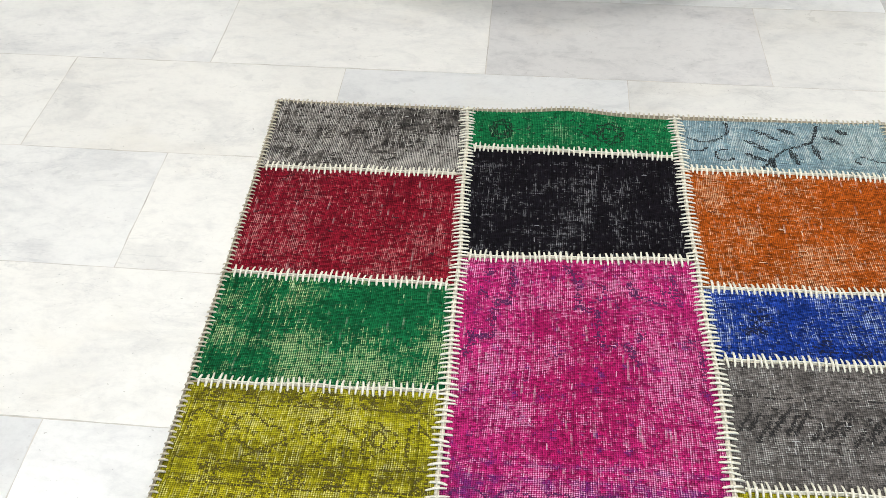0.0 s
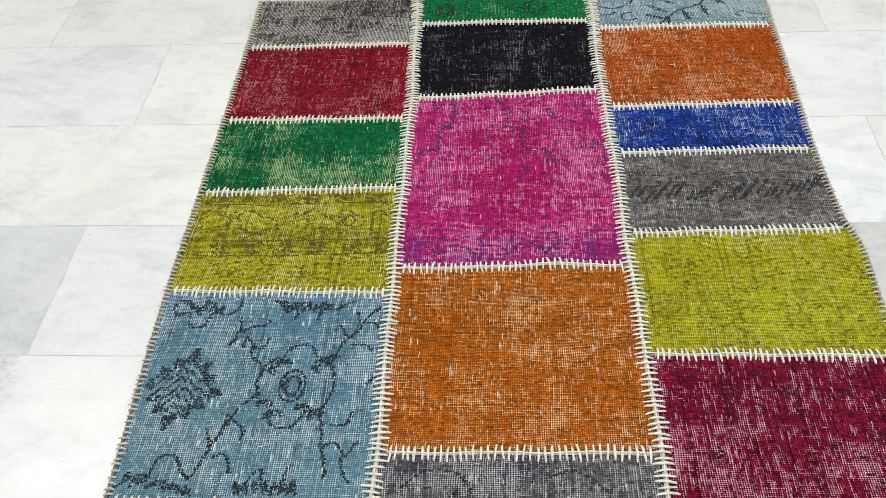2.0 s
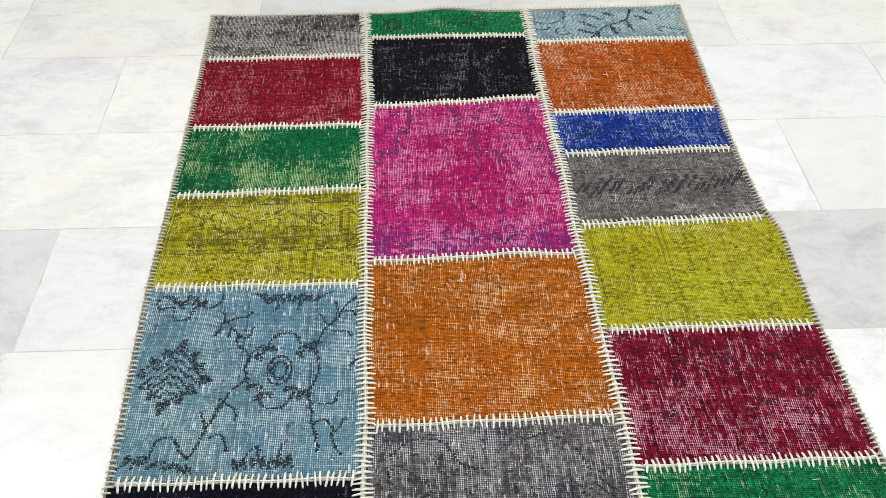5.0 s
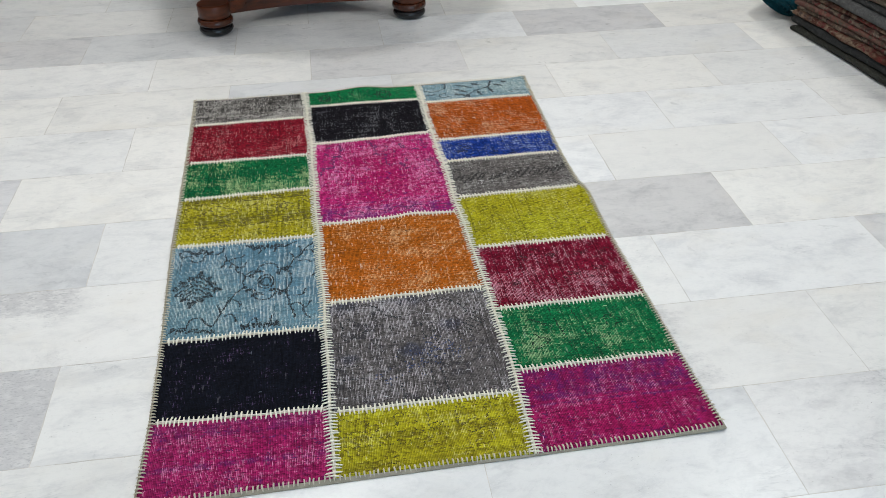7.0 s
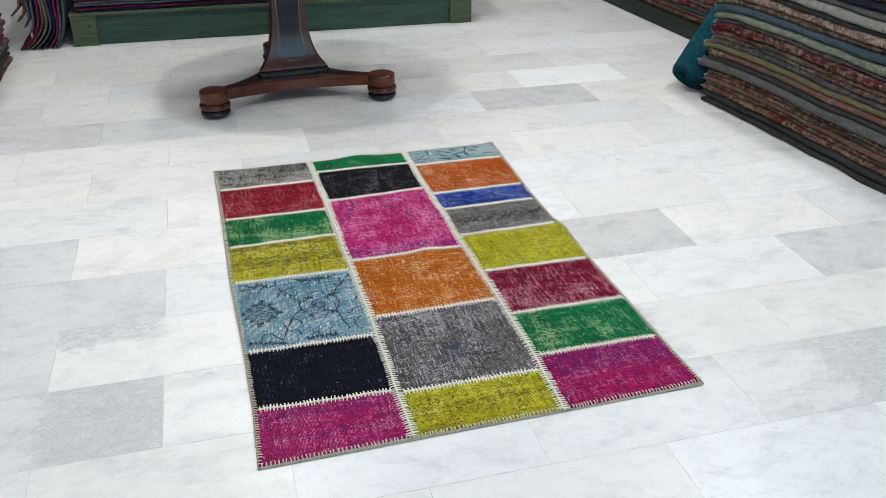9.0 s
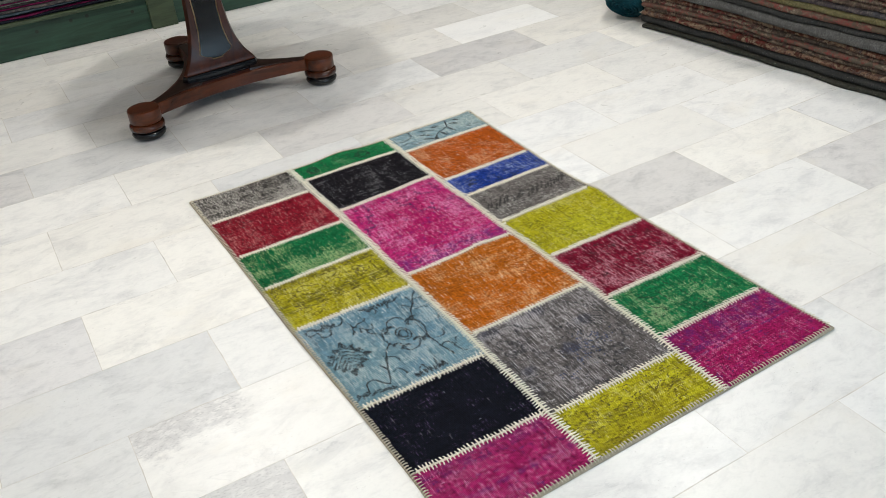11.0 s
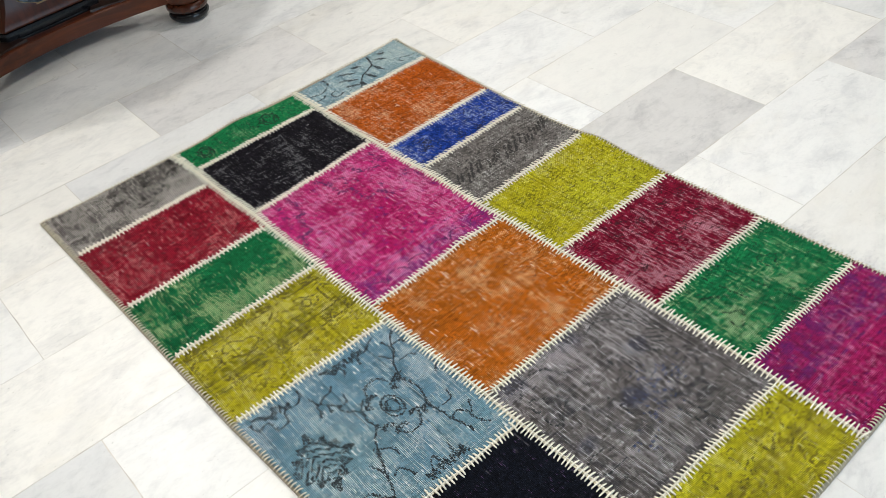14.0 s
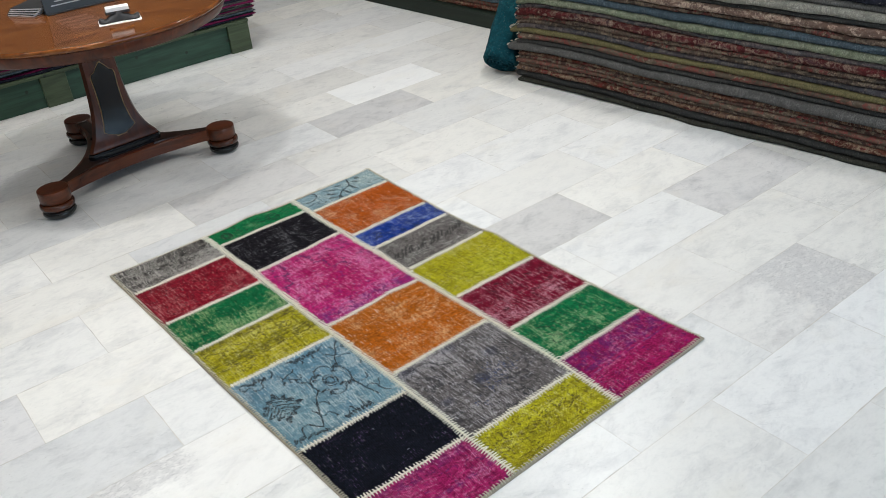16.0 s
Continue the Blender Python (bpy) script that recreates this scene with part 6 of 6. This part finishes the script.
RUG_WORDS = {
    "charcoal": "plain charcoal grey wool rug", "grey": "plain light grey wool rug", "olive_grey": "dark olive-grey wool rug", "rust": "rust and beige patterned wool rug",
    "beige_red": "beige rug with red oriental pattern", "brown": "brown patterned wool rug", "wine": "wine red oriental patterned rug", "olive": "olive yellow wool rug",
    "slate": "slate violet wool rug", "sage": "sage green faded wool rug", "blue": "dusty blue wool rug", "pink": "dusty pink patterned rug", "ivory": "ivory grey wool rug",
    "magenta": "magenta wool rug", "navy": "navy dark wool rug", "teal": "teal wool rug",
}


def pile(group, origin, turn, length, depth, layers, seed0, fringe_end=0, jitter=0.012, floor_z=0.0, droop=0.0):
    """Folded rugs one on another; each is a thing. layers: (kind, thickness, plies, shift along, shift out)."""
    z = floor_z
    for i, (kind, thick, plies, shift, out) in enumerate(layers):
        seed = seed0 + i
        rng = random.Random(seed)
        ob = thing("folded_rug", RUG_WORDS[kind] + " folded in a pile", "rug", origin, group, turn=turn)
        ob.matrix_world = pose(*origin, 0, 0, turn) @ pose(shift, out + rng.uniform(-0.006, 0.006), z + 0.0004)
        for p, bm in enumerate(folded_rug(length + rng.uniform(-jitter, jitter), depth, thick * 1.04, seed, seed0 * 0.13, plies, droop * (z - floor_z))):
            part("fold", bm, KIND[kind], ob, "", True)
        if fringe_end and kind not in ("charcoal", "olive_grey", "navy"):
            x = 0.0 if fringe_end < 0 else length
            v, f = fringe_mesh(min(depth, 0.5), thick * 0.2, thick * 0.85, x + (0.002 if fringe_end < 0 else -0.002), fringe_end)
            raw_part("fringe", v, f, FRINGE, ob, "pale cotton fringe")
        z += thick
    return z


# big pile by the shop side: x runs from its far end towards the near end, fronts face the floor
SIDE = [
    ("olive_grey", 0.024, 1, 0.012, 0.0), ("charcoal", 0.040, 1, -0.004, 0.004), ("rust", 0.024, 1, 0.0, 0.0), ("brown", 0.022, 1, 0.006, 0.006),
    ("beige_red", 0.024, 1, -0.004, 0.0), ("brown", 0.020, 1, 0.014, 0.004), ("rust", 0.020, 1, 0.014, 0.008), ("grey", 0.044, 1, -0.046, -0.006),
    ("charcoal", 0.026, 1, 0.012, 0.008), ("beige_red", 0.030, 1, 0.012, 0.004), ("olive", 0.028, 1, -0.038, -0.004), ("slate", 0.028, 1, 0.010, 0.004),
    ("brown", 0.022, 1, 0.004, 0.008), ("brown", 0.022, 1, 0.0, 0.010), ("wine", 0.036, 1, 0.008, 0.004), ("slate", 0.022, 1, 0.014, 0.008),
    ("sage", 0.036, 1, 0.010, 0.0), ("blue", 0.034, 1, 0.0, 0.006), ("brown", 0.024, 1, 0.0, 0.010), ("pink", 0.036, 1, -0.036, 0.004),
    ("charcoal", 0.024, 1, 0.01, 0.014), ("ivory", 0.038, 1, 0.0, 0.006), ("grey", 0.030, 1, 0.01, 0.008), ("navy", 0.030, 1, 0.0, 0.010), ("rust", 0.030, 1, 0.0, 0.008), ("wine", 0.034, 1, 0.0, 0.008), ("grey", 0.034, 1, 0.0, 0.01),
]
pile("rugs piled by the shop side", (1.850, 2.145, 0), -84.0, 2.75, 0.95, SIDE, 100, -1, droop=0.05)

LEFT = [("brown", 0.030, 1, 0.0, 0.0), ("olive_grey", 0.030, 1, 0.0, 0.004), ("charcoal", 0.034, 1, 0.0, 0.0), ("slate", 0.050, 1, -0.02, -0.004), ("magenta", 0.012, 1, 0.01, 0.006),
        ("grey", 0.040, 1, 0.02, 0.008), ("brown", 0.044, 1, 0.03, 0.01), ("charcoal", 0.040, 1, 0.03, 0.012), ("brown", 0.040, 1, 0.03, 0.014), ("slate", 0.040, 1, 0.03, 0.016)]
pile("rugs piled at the other side", (-1.612, 1.90, 0), 90.5, 1.86, 0.9, LEFT, 200, 1)

ONTOP = [("navy", 0.014, 1, 0, 0), ("magenta", 0.010, 1, 0.004, 0.004), ("navy", 0.012, 1, 0.0, 0.004), ("blue", 0.009, 1, -0.004, 0.0), ("slate", 0.014, 1, 0.0, 0.004), ("magenta", 0.010, 1, 0.01, 0.006), ("charcoal", 0.012, 1, 0.0, 0.004), ("ivory", 0.007, 1, 0.0, 0.004),
         ("magenta", 0.010, 1, 0.0, 0.002), ("grey", 0.016, 1, 0.0, 0.006), ("navy", 0.014, 1, 0.0, 0.006), ("magenta", 0.010, 1, 0.0, 0.006), ("charcoal", 0.018, 1, 0.0, 0.008), ("slate", 0.018, 1, 0.0, 0.008)]
pile("rugs on the green platform", (-1.27, 3.965, 0), -0.6, 2.50, 0.9, ONTOP, 300, 1, 0.02, 0.1975)

BACK = [("rust", 0.028, 1, 0, 0.0), ("beige_red", 0.028, 1, 0.0, 0.004), ("blue", 0.022, 1, 0.0, 0.004), ("wine", 0.030, 1, 0, 0.0), ("grey", 0.024, 1, 0, 0.006), ("rust", 0.03, 1, 0, 0.004), ("brown", 0.03, 1, 0, 0.006),
        ("wine", 0.03, 1, 0, 0.008), ("slate", 0.03, 1, 0, 0.008), ("beige_red", 0.03, 1, 0, 0.01)]
pile("rugs on the dark green platform", (2.206, 5.46, 0), -85.8, 3.28, 0.9, BACK, 400, 0, 0.02, 0.1045)

# ---- rolled teal rug leaning on the pile ----
roll = thing("rolled_rug", "rolled teal wool rug leaning over against piled rugs", "rug")
way = Vector((0.660, 0.280, 0.700)).normalized()
eye = Vector((1.842, 2.268, 0.072))
side = way.cross(Vector((0, 0, 1))).normalized()
up = side.cross(way)
ROLL_R, ROLL_L = 0.102, 0.80
bm = bmesh.new()
rows = []
for i in range(41):
    s = i / 40
    end = min(1.0, 0.90 + 0.10 * min(s, 1 - s) / 0.012)
    ring = []
    for j in range(56):
        a = 2 * math.pi * j / 56
        # the free edge of the cloth makes a small step along the roll, and the pile is lumpy
        step = 0.010 * (1 - ((j - 8) % 56) / 56)
        lump = 0.0035 * noise.noise(Vector((math.cos(a) * 9, math.sin(a) * 9, s * 62))) + 0.004 * noise.noise(Vector((math.cos(a) * 2, math.sin(a) * 2, s * 6)))
        r = (ROLL_R - 0.006 + step + lump) * end
        ring.append(bm.verts.new(eye + way * (s * ROLL_L) + side * (r * math.cos(a)) + up * (r * math.sin(a))))
    rows.append(ring)
for a, b in zip(rows, rows[1:]):
    for j in range(56):
        k = (j + 1) % 56
        bm.faces.new((a[j], a[k], b[k], b[j]))
# the ends sink in towards the core
for ring, out in ((rows[0], -1), (rows[-1], 1)):
    inner = [bm.verts.new(v.co.lerp(eye + way * (0.0 if out < 0 else ROLL_L), 0.14) - way * 0.010 * out) for v in ring]
    hub = bm.verts.new(eye + way * (0.018 if out < 0 else ROLL_L - 0.018))
    for j in range(56):
        k = (j + 1) % 56
        bm.faces.new((ring[j], ring[k], inner[k], inner[j]))
        bm.faces.new((inner[j], inner[k], hub))
low = min(v.co.z for v in bm.verts)
bmesh.ops.translate(bm, vec=(0, 0, 0.001 - low), verts=bm.verts)
part("roll", bm, KIND["teal"], roll, "teal wool roll", True)
verts, faces = [], []
pts = []
for t in np.linspace(0, 1, 110):
    a = t * 4.2 * 2 * math.pi + 0.6
    r = ROLL_R * (0.86 - 0.80 * t)
    pts.append(eye + way * 0.006 + Vector((0, 0, 0.001 - low)) + side * (r * math.cos(a)) + up * (r * math.sin(a)))
for i, p in enumerate(pts):
    d = (pts[min(i + 1, 109)] - pts[max(i - 1, 0)]).normalized()
    n1 = d.cross(way).normalized()
    for k in range(5):
        a = 2 * math.pi * k / 5
        verts.append(tuple(p + n1 * 0.0052 * math.cos(a) + way * 0.009 * math.sin(a)))
for i in range(109):
    for k in range(5):
        m = (k + 1) % 5
        faces.append((i * 5 + k, i * 5 + m, i * 5 + 5 + m, i * 5 + 5 + k))
raw_part("roll_end", verts, faces, KIND["teal"], roll, "spiral end of the roll")

# ---- rugs hanging over the platform's end ----
hang_kinds = ("blue", "slate", "magenta", "navy", "blue", "olive", "slate", "magenta", "blue", "slate", "wine", "slate")
for k, kind in enumerate(hang_kinds):
    rng = random.Random(500 + k)
    ob = thing("hanging_rug", RUG_WORDS[kind] + " hanging over the platform end", "rug", (0, 0, 0), "rugs hanging over the platform end")
    bm = bmesh.new()
    x0 = -1.338 - 0.0205 * k
    hem = 0.004 if k < 8 else 0.10 + 0.035 * (k - 8)
    sway = rng.uniform(0.004, 0.009)
    half = 0.0072
    rows = []
    for i in range(19):
        s = i / 18
        z = hem + half * 0.3 + (0.43 - hem) * (1 - s) ** 1.15
        x = x0 - (0.07 + 0.008 * k) * max(0.0, s - 0.55) ** 2 / 0.2 * (1.0 if k < 8 else 0.3) + sway * math.sin(s * 6.5 + k * 0.9)
        row = []
        for t in range(9):
            y = 3.948 + 0.11 * t - (0.015 * s if t == 0 else 0.0)
            row.append((x + 0.003 * math.sin(t * 1.7 + k), y, z))
        rows.append(row)
    # a soft rounded front edge, then two faces running back
    lines = []
    for row in rows:
        (fx, fy, fz), ring = row[0], []
        for p in reversed(row[1:]):
            ring.append(bm.verts.new((p[0] - half, p[1], p[2])))
        for a in (180, 220, 270, 320, 360):
            ring.append(bm.verts.new((fx + half * math.cos(radians(a)), fy + half + half * math.sin(radians(a)), fz)))
        for p in row[1:]:
            ring.append(bm.verts.new((p[0] + half, p[1], p[2])))
        lines.append(ring)
    for a, b in zip(lines, lines[1:]):
        for j in range(len(a) - 1):
            bm.faces.new((a[j], a[j + 1], b[j + 1], b[j]))
        bm.faces.new((a[-1], a[0], b[0], b[-1]))
    bm.faces.new(lines[0])
    bm.faces.new(lines[-1][::-1])
    part("cloth", bm, KIND[kind], ob, "", True)
    if k in (2, 5, 7, 8, 9, 10, 11):
        verts, faces = [], []
        fx, fy, fz = rows[-1][0]
        for m in range(9):
            y = fy + 0.004 + 0.006 * m
            b = len(verts)
            dz = min(0.03, fz - 0.002)
            for q, w in ((0.0, 0.0022), (1.0, 0.0010)):
                px, pz = fx + rng.uniform(-0.003, 0.003), fz - dz * q
                verts += [(px - w, y, pz), (px, y - w, pz), (px + w, y, pz), (px, y + w, pz)]
            faces += [(b + i, b + (i + 1) % 4, b + 4 + (i + 1) % 4, b + 4 + i) for i in range(4)]
        raw_part("fringe", verts, faces, FRINGE, ob, "pale cotton fringe")

# ---- ceiling lights ----
GLOW = bpy.data.materials.new("light_diffuser")
GLOW.use_nodes = True
gb = GLOW.node_tree.nodes["Principled BSDF"]
gb.inputs["Base Color"].default_value = (0.9, 0.9, 0.9, 1)
gb.inputs["Emission Color"].default_value = (1.0, 0.96, 0.90, 1)
gb.inputs["Emission Strength"].default_value = 12.0
METAL = plain("white_enamel", (0.8, 0.8, 0.8), 0.4, 0.02)
for lx, ly, share in LAMPS:
    lamp = thing("ceiling_light", "white square ceiling light panel, lit", "light", (lx, ly, 3.17), "ceiling lights")
    part("frame", box(-0.15, 0.15, -0.15, 0.15, 0.012, 0.13, 0.004), METAL, lamp)
    part("diffuser", box(-0.135, 0.135, -0.135, 0.135, 0.004, 0.0118, 0.002), GLOW, lamp)

# ---- window to the street ----
window = thing("window_1", "tall glazed shop front with white frame", "window", kind="structure")
for x0, x1, z0, z1 in ((-0.7, -0.64, 0.08, 2.5), (2.64, 2.7, 0.08, 2.5), (-0.64, 2.64, 0.08, 0.14), (-0.64, 2.64, 2.44, 2.5), (0.41, 0.47, 0.14, 2.44), (1.52, 1.58, 0.14, 2.44)):
    part("window_frame", box(x0, x1, -4.11, -4.04, z0, z1, 0.004), METAL, window)

GLASS = bpy.data.materials.new("clear_glass")
GLASS.use_nodes = True
glass_in = GLASS.node_tree.nodes["Principled BSDF"].inputs
glass_in["Transmission Weight"].default_value = 1.0
glass_in["Roughness"].default_value = 0.02
glass_in["IOR"].default_value = 1.45
for x0, x1 in ((-0.64, 0.41), (0.47, 1.52), (1.58, 2.64)):
    pane = part("pane", box(x0, x1, -4.08, -4.074, 0.14, 2.44, 0), GLASS, window, "clear glass pane")
    pane.visible_shadow = False

# ---- marble tiles ----
TW, TL, JOINT = 0.30, 0.60, 0.0010
tile_mesh = []


def worn_tile(seed):
    """A tile whose edge is chipped a little here and there."""
    rng = random.Random(seed)
    j = JOINT / 2
    corners = [(j, j), (TL - j, j), (TL - j, TW - j), (j, TW - j)]
    ring = []
    for (x0, y0), (x1, y1), count in zip(corners, corners[1:] + corners[:1], (16, 8, 16, 8)):
        for i in range(count):
            t = (i + (rng.uniform(-0.35, 0.35) if i else 0.0)) / count
            chip = rng.choice((-0.0003, -0.0003, 0.0, 0.0003, 0.0006, 0.0018)) if i else 0.0005
            x, y = x0 + (x1 - x0) * t, y0 + (y1 - y0) * t
            ring.append((x - math.copysign(chip, x - TL / 2) * (y0 != y1 or not i), y - math.copysign(chip, y - TW / 2) * (y0 == y1 or not i)))
    return prism(ring, -0.012, 0.0)


for mat in (MARBLE, MARBLE_PALE, MARBLE_GREY, MARBLE_END, MARBLE_EDGE, MARBLE_SPECK, MARBLE_BRIGHT):
    shapes = []
    for seed in range(5):
        bm = worn_tile(seed)
        me = bpy.data.meshes.new("tile")
        bmesh.ops.recalc_face_normals(bm, faces=bm.faces)
        bm.to_mesh(me)
        bm.free()
        me.materials.append(mat)
        shapes.append(me)
    tile_mesh.append(shapes)
TONES = {(2, 1): 2, (0, 2): 2, (-3, 0): 5, (0, -1): 1, (2, -1): 1, (0, -2): 1, (1, -2): 1, (1, 0): 1, (1, 7): 2, (-1, 6): 2, (1, -1): 5, (-3, 2): 1, (0, 7): 1, (1, 9): 1, (-3, 7): 2, (-2, 7): 1, (-1, 8): 1, (-2, 9): 1,
         (0, 0): 3, (-2, 1): 4, (-2, 0): 0, (0, 6): 0, (1, 6): 0, (2, 5): 0, (-2, 6): 0, (-3, 6): 0, (-2, 5): 0, (-2, 4): 0, (1, 1): 0, (0, 3): 0, (-2, 3): 0, (1, 3): 6, (1, 2): 0, (2, 10): 6, (2, 2): 0, (1, 8): 6, (1, 5): 0, (1, 4): 0, (0, 5): 0}
rest_v, rest_f = [], []
rng = random.Random(11)
for m in range(-15, 21):
    start = 0.45 if m % 2 == 0 else 0.15
    for k in range(-8, 7):
        x, y = start + 0.6 * k, 0.15 + 0.30 * m
        if x + TL < -4.0 or x > 4.0 or y > 6.2 or y + TW < -4.0:
            continue
        tone = TONES.get((k, m))
        if tone is None:
            q = rng.random()
            tone = 0 if q < 0.70 or (-1.6 < x < 1.4 and -0.2 < y < 2.1) else (1 if q < 0.95 else 2)
        if -2.3 < x + 0.3 < 2.7 and -1.0 < y < 5.0:
            ob = new("tile", tile_mesh[tone][rng.randrange(5)])
            ob.location = (x, y, rng.uniform(-0.0004, 0.0))
            ob.parent = floor
        else:
            b = len(rest_v)
            j = JOINT / 2
            xa, xb, ya, yb = max(-4.0, x + j), min(4.0, x + TL - j), max(-4.0, y + j), min(6.2, y + TW - j)
            rest_v += [(xa, ya, 0), (xb, ya, 0), (xb, yb, 0), (xa, yb, 0)]
            rest_f.append((b, b + 1, b + 2, b + 3))
outer = raw_part("outer_tiles", rest_v, rest_f, MARBLE, floor, "", False)
tagged(outer, kind="stuff")
